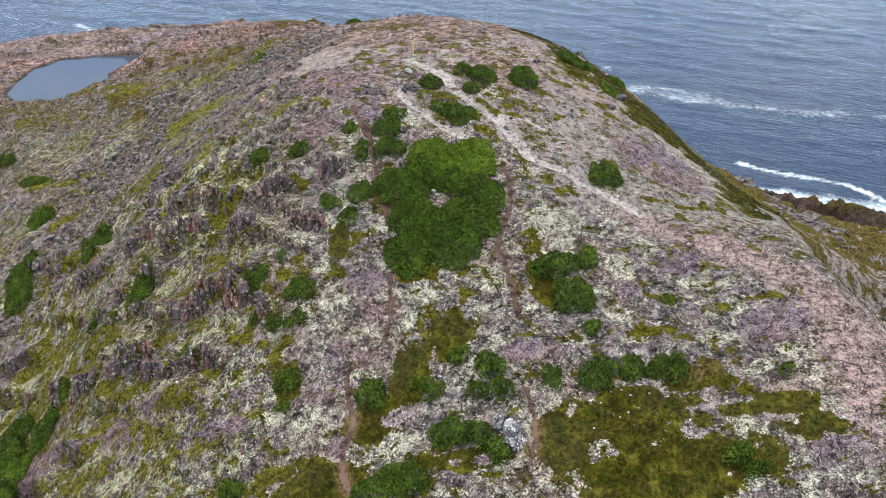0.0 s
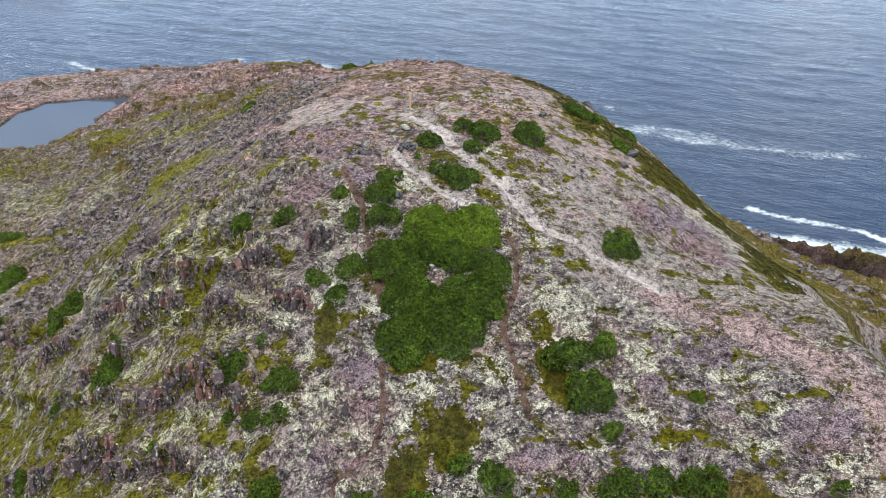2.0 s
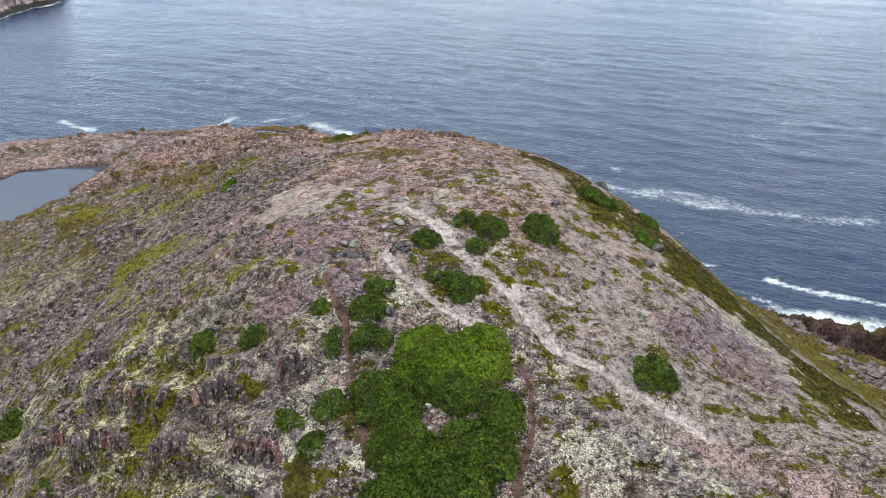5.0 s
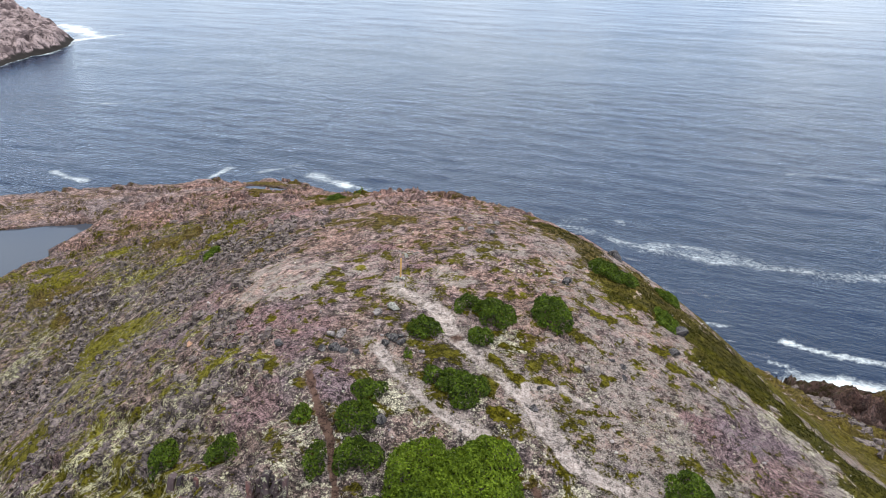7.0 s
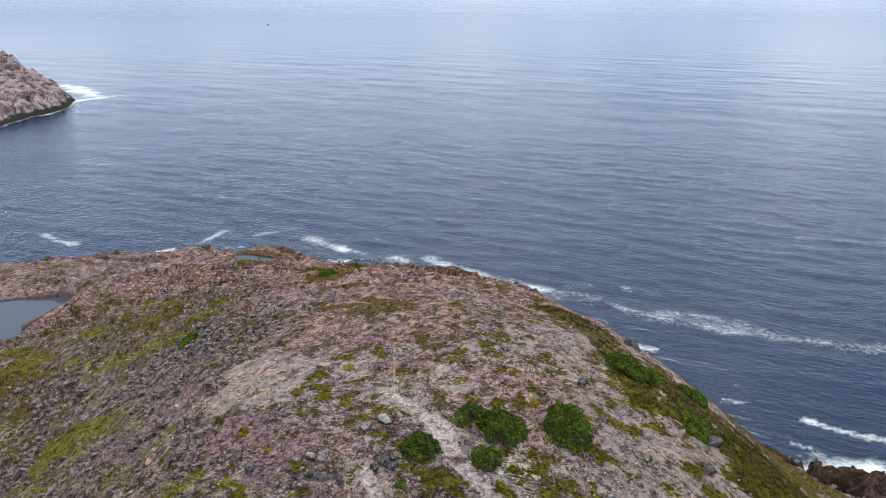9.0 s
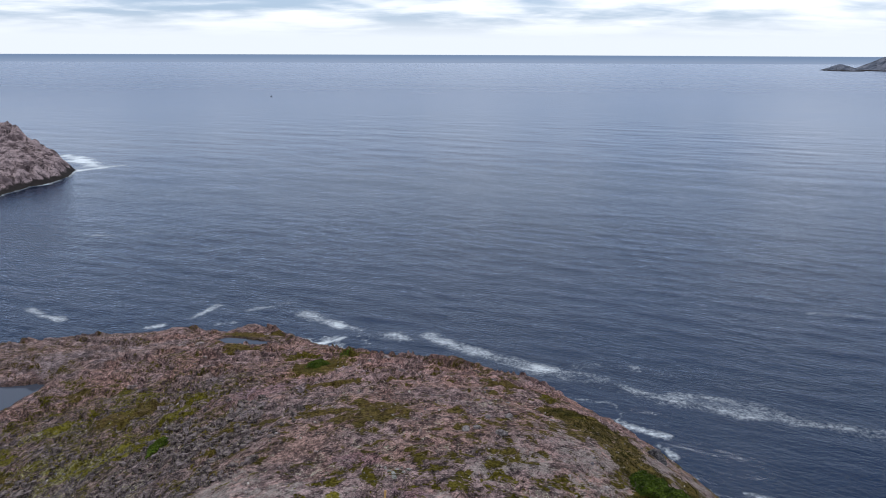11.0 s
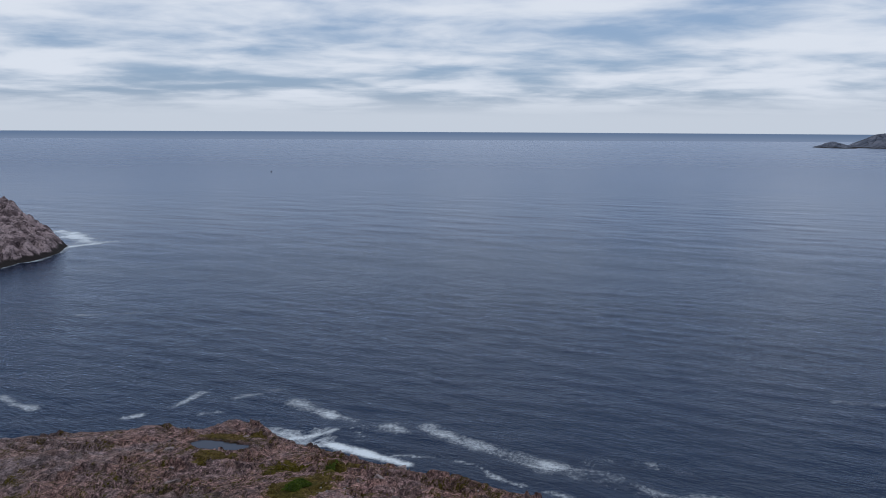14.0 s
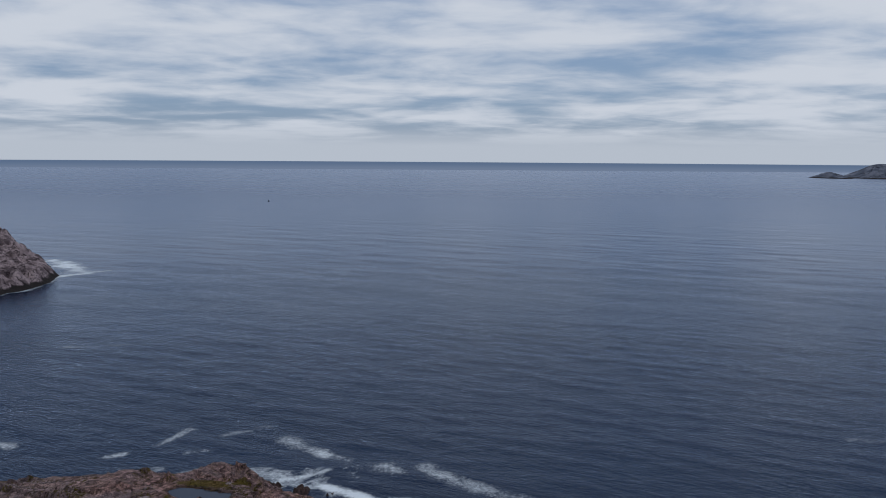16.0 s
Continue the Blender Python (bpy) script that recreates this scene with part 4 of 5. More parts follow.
def cover_layers(x, y, z):
    """What grows or lies where: shares of the ground from 0 to 1."""
    rock = outcrop(x, y)
    _, face = ledges(x, y)
    green, edge = patches(x, y, GREEN, 0.5), patches(x, y, EDGE_GREEN, 0.5)
    brown, violet = patches(x, y, BROWN, 0.6), np.clip(1.3 * patches(x, y, VIOLET, 0.8), 0, 1)
    yellow, grey, pale = patches(x, y, YELLOW_SLOPE, 0.8), patches(x, y, GREY_FAR, 0.8), patches(x, y, PALE_FAR, 0.8)
    west = smooth(-x, 7, 20) * (1 - smooth(y, 64, 78))
    slope = smooth(-x, 16, 26) * smooth(y, 64, 78) * (1 - smooth(y, 124, 138))
    top = smooth(y, 66, 74) * (1 - slope)
    violet = violet * (1 - 0.65 * slope)
    far = smooth(y, 98, 122)
    east = smooth(x, 5, 12) * smooth(y, 50, 58) * (1 - smooth(y, 92, 104))
    broad, wide = fractal(x, y, 5.0, 4, 81), fractal(x, y, 14.0, 3, 83)
    fallen = smooth(x, 14, 30) * smooth(46 - lie(x, y), 1, 7) * smooth(y, 72, 80)
    shelf = smooth(x, 33, 40) * (1 - smooth(y, 104, 116))
    moss = 0.19 + 0.24 * west + 0.14 * slope + 0.02 * top - 0.05 * east + 0.02 * far + 0.30 * broad + 0.14 * wide
    moss = np.maximum(moss, 0.80 * patches(x, y, MOSS, 0.9))
    moss = np.maximum(moss, 0.52 * yellow + 0.2 * broad)
    moss = np.maximum(moss, np.maximum(1.1 * green, 1.05 * edge + 0.2 * broad))
    moss = np.maximum(moss, np.maximum(0.95 * brown, 0.95 * fallen + 0.25 * broad))
    moss = np.maximum(moss, shelf * (0.88 - 0.78 * smooth(fractal(x * 0.6, y * 1.6, 7.0, 4, 145), 0.12, 0.3)))
    pink = 1.0 * (1 - smooth(near_line(x, y, PINK_SEAM) + 1.5 * fractal(x, y, 2.5, 4, 91, 0.6), 0.7, 2.6))
    pink = np.maximum(pink, 0.85 * (1 - smooth(outside(x, y, PINK) + 2.0 * fractal(x, y, 3, 4, 92, 0.6), -1.5, 0.8)))
    pink = pink * (0.45 + 0.55 * smooth(fractal(x, y, 4.0, 4, 94, 0.6), -0.25, 0.1))
    sand = 0.66 * patches(x, y, SAND, 1.1)
    gravel = np.maximum(0.75 * patches(x, y, GRAVEL, 0.6), 0.62 * east)
    mass = smooth(np.exp(-((x - 65) / 14) ** 2 - ((y - 120) / 8) ** 2) + 0.3 * fractal(x, y, 6, 3, 143), 0.25, 0.5)
    worn = np.full(x.shape, 99.0)
    for width, points in TRAILS:
        worn = np.minimum(worn, near_line(x, y, points) - width)
    tuft = patches(x, y, MOSS_TOP + MOSS_BROW, 0.6)
    gravel = np.maximum(gravel, 0.8 * (1 - smooth(worn + 1.2 * fractal(x, y, 2.5, 4, 97), -0.3, 0.9))) * (1 - 0.8 * tuft) * (1 - 0.85 * violet) * (1 - 0.8 * pink)
    moss = moss * (1 - 0.85 * pink) * (1 - 0.65 * violet * (1 - tuft)) * (1 - 0.85 * sand * (1 - tuft)) * (1 - 0.9 * mass) * (1 - 0.6 * grey) * (1 - 0.85 * pale)
    lich = 0.30 + 0.03 * west - 0.12 * slope - 0.24 * top - 0.06 * east - 0.2 * far + 0.26 * fractal(x, y, 4.0, 4, 85)
    lich = np.maximum(lich, (0.26 + 0.42 * (1 - 0.5 * slope)) * patches(x, y, LICHEN, 1.0) + 0.12 * fractal(x, y, 1.6, 3, 87))
    lich = np.maximum(lich, 0.42 * yellow + 0.1 * broad)
    lich = lich * (1 - 0.9 * pink) * (1 - 0.7 * violet) * (1 - 0.6 * sand) * (1 - shelf)
    bare, dirt, damp = np.zeros(x.shape), np.zeros(x.shape), np.zeros(x.shape)
    for width, points in TRAILS:
        bare = np.maximum(bare, 1 - smooth(near_line(x, y, points) + 0.32 * fractal(x, y, 1.7, 4, 95), 0.25 * width, 0.85 * width)) * (0.75 + 0.25 * smooth(fractal(x, y, 3.0, 2, 98), -0.3, 0.2))
    for width, points in BROWN_TRAILS:
        dirt = np.maximum(dirt, 1 - smooth(near_line(x, y, points) + 0.15 * fractal(x, y, 1.2, 3, 96), 0.15 * width, 0.55 * width))
        damp = np.maximum(damp, 1 - smooth(near_line(x, y, points), 0.9 * width, 1.7 * width))
    brown = np.maximum(np.maximum(brown, 0.75 * np.maximum(smooth(y, 78, 96) * smooth(x, -32, -14), smooth(y, 136, 150)) * (1 - 0.8 * patches(x, y, MOSS_FAR))), damp)
    bare = np.maximum(bare, dirt)
    brown = np.maximum(brown, shelf * (0.35 + 0.5 * smooth(fractal(x, y, 9.0, 3, 147), -0.2, 0.3)))
    red = np.clip(0.12 + 0.70 * far * (1 - 0.7 * slope) + 0.45 * smooth(y, 64, 84) * smooth(x, -24, -8) + 0.1 * slope, 0, 1)
    meadow = np.maximum(green, 0.9 * edge)
    yellow = np.clip(0.8 * yellow + 0.45 * slope + 0.5 * west, 0, 1)
    wet = 1 - smooth(z + 2.0 * fractal(x, y, 6, 3, 99), 2.5, 7.0)
    for level, ring in ((POND_LEVEL, POND), (POOL_LEVEL, POOL)):
        wet = np.maximum(wet, 0.8 * (1 - smooth(outside(x, y, ring), 0.2, 1.0)))
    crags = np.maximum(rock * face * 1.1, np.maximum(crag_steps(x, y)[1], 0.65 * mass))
    lines = np.clip(0.8 * slope + 0.6 * far + 0.2 * west, 0, 1)
    ridge = np.maximum(pale, smooth(-x, 46, 58) * smooth(y, 138, 148) * 0.8)
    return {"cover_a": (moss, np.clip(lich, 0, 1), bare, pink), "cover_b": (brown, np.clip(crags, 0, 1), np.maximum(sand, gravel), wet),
            "cover_c": (red, np.clip(violet, 0, 1), meadow, yellow), "cover_d": (lines, ridge, np.maximum(grey, 0.3 * slope), sand)}


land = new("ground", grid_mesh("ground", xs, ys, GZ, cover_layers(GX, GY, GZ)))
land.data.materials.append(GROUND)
tagged(land, "rocky headland with grey-violet rock, pale lichen, olive moss and trodden trails", "ground", kind="structure")

def bay_height(x, y):
    shoreline = np.interp(y, [380, 443, 460, 479, 505, 530, 545, 590, 640, 708, 800], [-246, -241, -237, -233, -236, -243, -255, -287, -327, -372, -440])
    d = shoreline - x + 6 * fractal(x, y, 22, 4, 3)
    ridge = 1 - np.abs(fractal(x, y, 26, 5, 13))
    z = np.where(d > 0, 4 * smooth(d, 0, 7) + 0.30 * d, d * 0.5)
    z = np.minimum(z, 1.2 + 0.155 * np.hypot(x + 240, y - 533))
    cracks = np.abs(fractal(x, y, 9, 4, 17))
    return np.minimum(z, 6 + 3 * fractal(x, y, 40, 3, 4)) + smooth(d, -2, 10) * ((ridge - 0.75) * 11 + 5 * cracks - 4.5 * (1 - smooth(cracks, 0.0, 0.1)) + 2.0 * (0.6 - np.abs(fractal(x, y, 5, 3, 19))))


FOAM_LINES = (
    (1.1, 1.15, [(67.9, 152.3), (70.5, 150.2), (74.9, 147.2), (81.6, 145.0), (87.9, 141.8), (92.6, 134.5)]),
    (1.2, 0.75, [(62, 145), (65, 143), (65, 141)]),
    (1.0, 0.7, [(55, 159), (59, 158)]),
    (1.3, 1.1, [(44, 176), (46, 172)]),
    (4.2, 0.55, [(36, 209), (44, 201), (50, 197.5), (57, 194.5), (65, 191), (74, 188), (82, 184)]),
    (3.5, 0.5, [(54, 199), (60, 197), (69, 194), (74, 190)]),
    (3.6, 0.5, [(80, 185), (91, 181.5), (103, 180.5), (120, 177)]),
    (3.0, 0.36, [(34, 214), (41, 216), (48, 214), (57, 210)]),
    (3.6, 0.95, [(-41, 254), (-35, 248), (-29, 243)]),
    (4.0, 0.62, [(-26, 241.5), (-16, 236), (-11, 234.5)]),
    (4.2, 0.72, [(-4, 235.5), (3, 229.5), (10, 224), (17, 218.5), (24, 214), (30, 210.5)]),
    (1.4, 0.95, [(-38, 228), (-33, 229.5), (-27, 234)]),
    (2.0, 1.3, [(-27, 225), (-20, 221), (-13, 217), (-8, 214)]),
    (1.2, 0.7, [(-11, 219), (-2, 218)]),
    (1.1, 0.95, [(3, 216), (8, 214), (10, 211), (11, 209)]),
    (1.6, 1.1, [(11, 208.5), (14, 206), (18, 204)]),
    (1.5, 1.0, [(22, 201.5), (25, 200), (28, 198)]),
    (1.0, 0.75, [(28, 198), (33, 196), (38.5, 194.5)]),
    (1.6, 1.1, [(38, 186), (40, 184), (44, 181), (46.5, 179.5)]),
    (0.9, 0.7, [(39, 194), (40, 190), (36.5, 183)]),
    (2.2, 0.95, [(-127, 257), (-119, 251), (-112, 248)]),
    (2.0, 1.0, [(-74, 250), (-72, 255), (-70, 261)]),
    (2.0, 0.9, [(-85.5, 241), (-81.5, 243)]),
    (2.2, 0.72, [(-59, 257), (-53, 260), (-48, 264)]),
    (1.6, 0.6, [(-65, 244), (-58, 247)]),
    (3.0, 0.5, [(113, 255), (138, 251)]),
    (2.5, 0.5, [(-149, 350), (-130, 354), (-118, 355)]),
    (5.0, 0.9, [(61, 135), (68, 137), (73, 136), (80, 133), (92, 131)]),
    (5.0, 1.2, [(66, 133), (72, 135), (78, 131)]),
    (5.0, 1.0, [(-242, 524), (-236, 534), (-229, 541), (-222, 552)]),
    (10.0, 1.15, [(-240, 545), (-250, 562), (-264, 580), (-283, 600)]),
    (5.0, 0.9, [(-293, 599), (-332, 648), (-376, 715)]),
)
sx = np.concatenate([-np.geomspace(5200, 520, 22)[:-1], steps((-520, -190, 4.0), (-190, 210, 1.2), (210, 640, 4.0)), np.geomspace(652, 5200, 24)])
sy = np.concatenate([-np.geomspace(5200, 30, 24)[:-1], steps((-30, 110, 5.0), (110, 400, 1.2), (400, 1100, 4.0)), np.geomspace(1108, 5200, 36)])
SX, SY = np.meshgrid(sx, sy)
near = 1 - smooth(np.hypot(SX, SY - 150), 60, 1100)
AX, AY = 0.906 * SX - 0.423 * SY, 0.423 * SX + 0.906 * SY
away = np.hypot(SX, SY - 150)
SZ = (1 - smooth(away, 170, 330)) * 0.30 * fractal(AX * 0.45, AY * 1.5, 6.5, 4, 101, 0.6)
SZ = SZ + (1 - smooth(away, 500, 1000)) * (0.16 * fractal(AX * 0.4, AY, 16.0, 3, 103) + 0.40 * smooth(away, 120, 420) * fractal(AX * 0.3, AY, 18.0, 3, 104, 0.65))
foam = np.zeros(SX.shape)
for width, power, points in FOAM_LINES:
    foam = np.maximum(foam, power * (1 - smooth(near_line(SX, SY, points) + 0.65 * width * fractal(SX, SY, 8.0, 4, 105, 0.65), 0.1 * width, 1.5 * width)))
bay = np.where((SX < -190) & (SX > -400) & (SY > 400) & (SY < 720), bay_height(SX, SY), -20)
foam = np.maximum(foam, 0.8 * smooth(bay + 1.5 * fractal(SX, SY, 9.0, 4, 109), -3.0, -0.3))
foam = foam * (0.74 + 0.34 * smooth(fractal(SX, SY, 16.0, 3, 111), -0.35, 0.25))
surf = np.where((np.abs(SX) < 128) & (SY > -15) & (SY < 235), ground(SX, SY), -20)
foam = np.maximum(foam, 0.7 * smooth(surf, -2.6, -0.1) * (0.5 + 0.5 * smooth(fractal(SX, SY, 14.0, 3, 107), -0.3, 0.2)))
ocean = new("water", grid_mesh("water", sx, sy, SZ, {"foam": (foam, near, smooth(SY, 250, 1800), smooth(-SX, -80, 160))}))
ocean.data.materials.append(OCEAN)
tagged(ocean, "slate-blue open sea with wind ripples and white foam", "sea", kind="structure")


def flat_water(name, ring, level, label, depth_label):
    bm = bmesh.new()
    cx, cy = sum(p[0] for p in ring) / len(ring), sum(p[1] for p in ring) / len(ring)
    bm.faces.new([bm.verts.new((cx + 1.12 * (x - cx), cy + 1.12 * (y - cy), level)) for x, y in reversed(ring)])
    bm.normal_update()
    if bm.faces[:][0].normal.z < 0:
        bmesh.ops.reverse_faces(bm, faces=bm.faces)
    mesh = bpy.data.meshes.new(name)
    bm.to_mesh(mesh)
    mesh.materials.append(STILL)
    return tagged(new(name, mesh), label, depth_label, kind="structure")


flat_water("water_pond", POND, POND_LEVEL, "still grey-blue rock pond in a hollow of the headland", "pond")
flat_water("water_pool", POOL, POOL_LEVEL, "small dark pool among rocks near the headland tip", "pond")


# ---- things ----
def part(name, data, mat, parent, label=""):
    """Links a bmesh or a mesh as one object under a thing or a part."""
    if isinstance(data, bmesh.types.BMesh):
        mesh = bpy.data.meshes.new(name)
        data.to_mesh(mesh)
        data.free()
    else:
        mesh = data
    mesh.materials.append(mat)
    ob = new(name, mesh)
    ob.parent = parent
    if label:
        ob["label"] = label
    return ob


def leaves(rng, spots, normals, size):
    """Small pointed leaves at the spots, turned about their normals."""
    n = len(spots)
    side = np.cross(normals, rng.normal(size=(n, 3)))
    side /= np.linalg.norm(side, axis=1)[:, None] + 1e-9
    ahead = np.cross(normals, side)
    length = size * rng.uniform(0.7, 1.3, n)[:, None]
    wide = 0.55 * length
    curl = 0.25 * length * normals
    co = np.stack([spots - ahead * length, spots - side * wide + curl * 0.2, spots + ahead * length - curl, spots + side * wide + curl * 0.2], 1)
    return loose_mesh("leaves", co.reshape(-1, 3), np.arange(4 * n).reshape(-1, 4))


def crown_height(x, y, rx, ry, h, seed):
    """The top of a crown of several rounded clumps, and how far out a place lies in it."""
    rng = np.random.RandomState(seed)
    count = 5 + int(3 * rx * ry)
    turn, reach = rng.uniform(0, 6.283, count), np.sqrt(rng.uniform(0, 1, count)) * 0.72
    d = np.full(x.shape, 9.0)
    for a, r in zip(turn, reach):
        size = rng.uniform(0.28, 0.62) * (1.25 - 0.5 * r)
        d = np.minimum(d, np.hypot(x / rx - r * np.cos(a), y / ry - r * np.sin(a)) / size)
    d = d * (1 + 0.25 * fractal(x, y, 0.8, 3, seed))
    whole = np.clip(1 - np.hypot(x / rx, y / ry) ** 2 * 0.7, 0.1, 1)
    dome = np.sqrt(np.clip(1 - d * d, 0, 1))
    return h * np.sqrt(whole) * (0.35 + 0.65 * dome ** 0.8) * (1 + 0.2 * fractal(x + 9, y, 0.6, 2, seed + 1)) + 0.34 * fractal(x, y + 5, 0.55, 2, seed + 2), d


def stem(rng, x, y, rx, ry, h):
    """One crooked tapered stem that leans out from the root."""
    bm = bmesh.new()
    turn, reach = rng.uniform(0, 6.283), rng.uniform(0.25, 0.8)
    tip = Vector((math.cos(turn) * rx * reach, math.sin(turn) * ry * reach, 0))
    rings = []
    for i in range(4):
        f = i / 3
        p = tip * (f ** 0.8) + Vector((0.05 * rng.normal(), 0.05 * rng.normal(), 0))
        z = at(x + p.x, y + p.y) + h * 0.75 * f - 0.12
        r = 0.04 * (1 - 0.75 * f)
        rings.append([bm.verts.new((x + p.x + r * math.cos(a), y + p.y + r * math.sin(a), z)) for a in (0, 1.57, 3.14, 4.71)])
    for a, b in zip(rings, rings[1:]):
        for i in range(4):
            bm.faces.new((a[i], a[i - 1], b[i - 1], b[i]))
    bm.faces.new(rings[-1])
    return bm


def shrub(x, y, rx, ry, h, mat=None, seed=0, label="", thick=430, group="willow shrubs"):
    rng = np.random.RandomState(1000 + seed)
    ry = min(ry, 1.6 * rx)
    root = tagged(new("shrub"), label or "low rounded green willow shrub growing in a rock hollow", "shrub", group)
    root.location = (x, y, at(x, y))
    n = int(thick * math.pi * rx * ry)
    a, r = rng.uniform(0, 6.283, n), np.sqrt(rng.uniform(0, 1, n)) * 1.12
    px, py = r * np.cos(a) * rx, r * np.sin(a) * ry
    top, d = crown_height(px, py, rx, ry, h, seed)
    keep = d < 1.0
    px, py, top, d = px[keep], py[keep], top[keep], d[keep]
    depth = rng.exponential(0.07, len(px))
    e = 0.12
    gx = (crown_height(px + e, py, rx, ry, h, seed)[0] - top) / e
    gy = (crown_height(px, py + e, rx, ry, h, seed)[0] - top) / e
    nrm = np.stack([-gx, -gy, np.ones_like(gx)], -1)
    nrm /= np.linalg.norm(nrm, axis=1)[:, None]
    nrm = nrm + 0.55 * rng.normal(size=nrm.shape)
    nrm /= np.linalg.norm(nrm, axis=1)[:, None]
    low = rng.uniform(0.15, 1.0, len(px))
    z = ground(x + px, y + py) + np.where(d > 0.75, top * low, np.maximum(top - depth, 0.05)) + 0.03
    crown = leaves(rng, np.stack([x + px, y + py, z], -1), nrm, 0.10)
    for name, mesh, m in (("crown", crown, mat or LEAF), *(("stem", stem(rng, x, y, rx, ry, h), BARK) for k in range(4))):
        ob = part(name, mesh, m, root)
        ob.matrix_parent_inverse = Matrix.Translation(root.location).inverted()
    return root


SHRUBS_WEST = [(-17.3, 62.3, 1.0, 1.8, 0.9), (-13.1, 61.5, 1.3, 1.3, 0.9), (-7.3, 60.0, 0.8, 1.7, 0.8), (-7.1, 55.3, 1.4, 0.9, 0.8), (-7.7, 52.8, 1.0, 0.9, 0.8), (-5.1, 62.9, 1.2, 1.2, 0.9), (-4.5, 65.0, 1.1, 1.0, 0.8), (-4.7, 60.0, 1.5, 1.4, 1.0), (-61.9, 94.3, 1.1, 2.5, 1.0), (-37.2, 66.5, 1.7, 2.7, 1.0), (-47.8, 68.6, 1.8, 2.9, 1.2), (-46.9, 65.7, 1.6, 2.2, 1.0), (-15.0, 48.6, 1.1, 1.4, 0.9), (-11.2, 46.7, 1.4, 0.9, 0.8)]
SHRUBS_SLOPE = [(-27.6, 54.6, 1.7, 2.3, 1.0), (-11.2, 44.3, 1.0, 0.7, 0.8), (-12.9, 44.3, 0.7, 0.6, 0.7), (-14.7, 45.1, 0.5, 0.6, 0.7), (-11.4, 39.6, 1.3, 0.8, 0.8), (-35.9, 46.8, 1.3, 2.7, 1.0), (-33.5, 54.8, 0.6, 1.3, 0.7), (-34.6, 49.2, 0.7, 1.0, 0.7), (-13.1, 50.0, 0.5, 0.6, 0.7), (-14.6, 32.8, 1.0, 0.9, 0.8), (-39.8, 46.7, 1.9, 4.1, 1.3)]
SHRUBS_NEAR = [(-4.9, 37.4, 1.3, 1.0, 0.9), (-1.1, 37.4, 1.3, 0.9, 0.8), (-3.4, 31.3, 2.4, 1.2, 1.0), (-2.1, 32.5, 0.5, 0.5, 0.7), (3.2, 38.4, 1.1, 1.2, 1.0), (3.7, 36.5, 1.2, 1.0, 0.9), (2.3, 36.8, 0.8, 0.8, 0.8), (0.6, 34.1, 1.5, 1.0, 0.9), (2.4, 33.7, 0.8, 1.0, 0.8), (3.6, 32.4, 1.1, 0.9, 0.9), (7.4, 37.4, 1.0, 0.9, 0.8), (10.6, 37.4, 1.6, 1.2, 1.0), (12.9, 37.5, 1.0, 1.0, 0.9), (15.3, 37.3, 1.4, 1.3, 1.0), (8.8, 46.9, 1.9, 1.3, 1.0), (9.5, 44.1, 1.7, 1.6, 1.1), (22.2, 35.7, 0.7, 0.5, 0.7), (17.5, 30.2, 1.1, 0.7, 0.8), (18.6, 29.2, 0.9, 0.5, 0.7)]
SHRUBS_TOP = [(2.1, 75.4, 1.1, 1.3, 0.8), (4.2, 74.7, 1.7, 1.7, 0.9), (2.9, 71.9, 1.2, 1.2, 0.8), (8.8, 75.8, 1.7, 2.5, 1.0), (-1.1, 72.3, 1.3, 1.1, 0.8), (1.4, 65.8, 1.7, 1.6, 0.9), (-0.5, 66.7, 1.0, 0.8, 0.7), (14.6, 59.5, 1.7, 1.8, 1.0), (15.4, 87.8, 1.6, 2.0, 0.8), (17.1, 87.6, 1.2, 1.7, 0.7)]
SHRUBS_LIGHT = [(-8.6, 63.3, 0.8, 0.8, 0.5), (-9.5, 54.6, 1.1, 0.6, 0.6), (-55.4, 88.9, 1.9, 1.1, 0.6), (-50.5, 79.7, 1.6, 2.3, 0.8), (-20.7, 45.0, 0.6, 0.6, 0.5), (-38.1, 42.8, 1.7, 2.7, 1.0), (-11.6, 37.8, 0.8, 0.4, 0.4), (1.1, 39.5, 0.8, 0.7, 0.8), (11.3, 47.6, 0.9, 1.2, 0.9), (11.0, 41.2, 1.0, 0.7, 0.6), (16.4, 43.3, 0.6, 0.5, 0.5), (19.2, 80.5, 1.3, 2.2, 0.5), (21.6, 88.7, 1.2, 1.8, 0.5), (-15.0, 124.0, 1.5, 3.0, 0.6), (-12.9, 135.7, 1.1, 1.4, 0.6), (-2.2, 68.9, 0.4, 0.5, 0.5), (-26.0, 101.8, 1.2, 1.5, 0.4)]
count = 0
for group in (SHRUBS_WEST, SHRUBS_SLOPE, SHRUBS_NEAR, SHRUBS_TOP):
    for x, y, rx, ry, h in group:
        count += 1
        shrub(x, y, rx, ry, h, seed=count)
for x, y, rx, ry, h in SHRUBS_LIGHT:
    count += 1
    shrub(x, y, rx, ry, h, LEAF_DWARF, count, "low bright green dwarf shrub spreading over rock", 430, "dwarf shrubs")

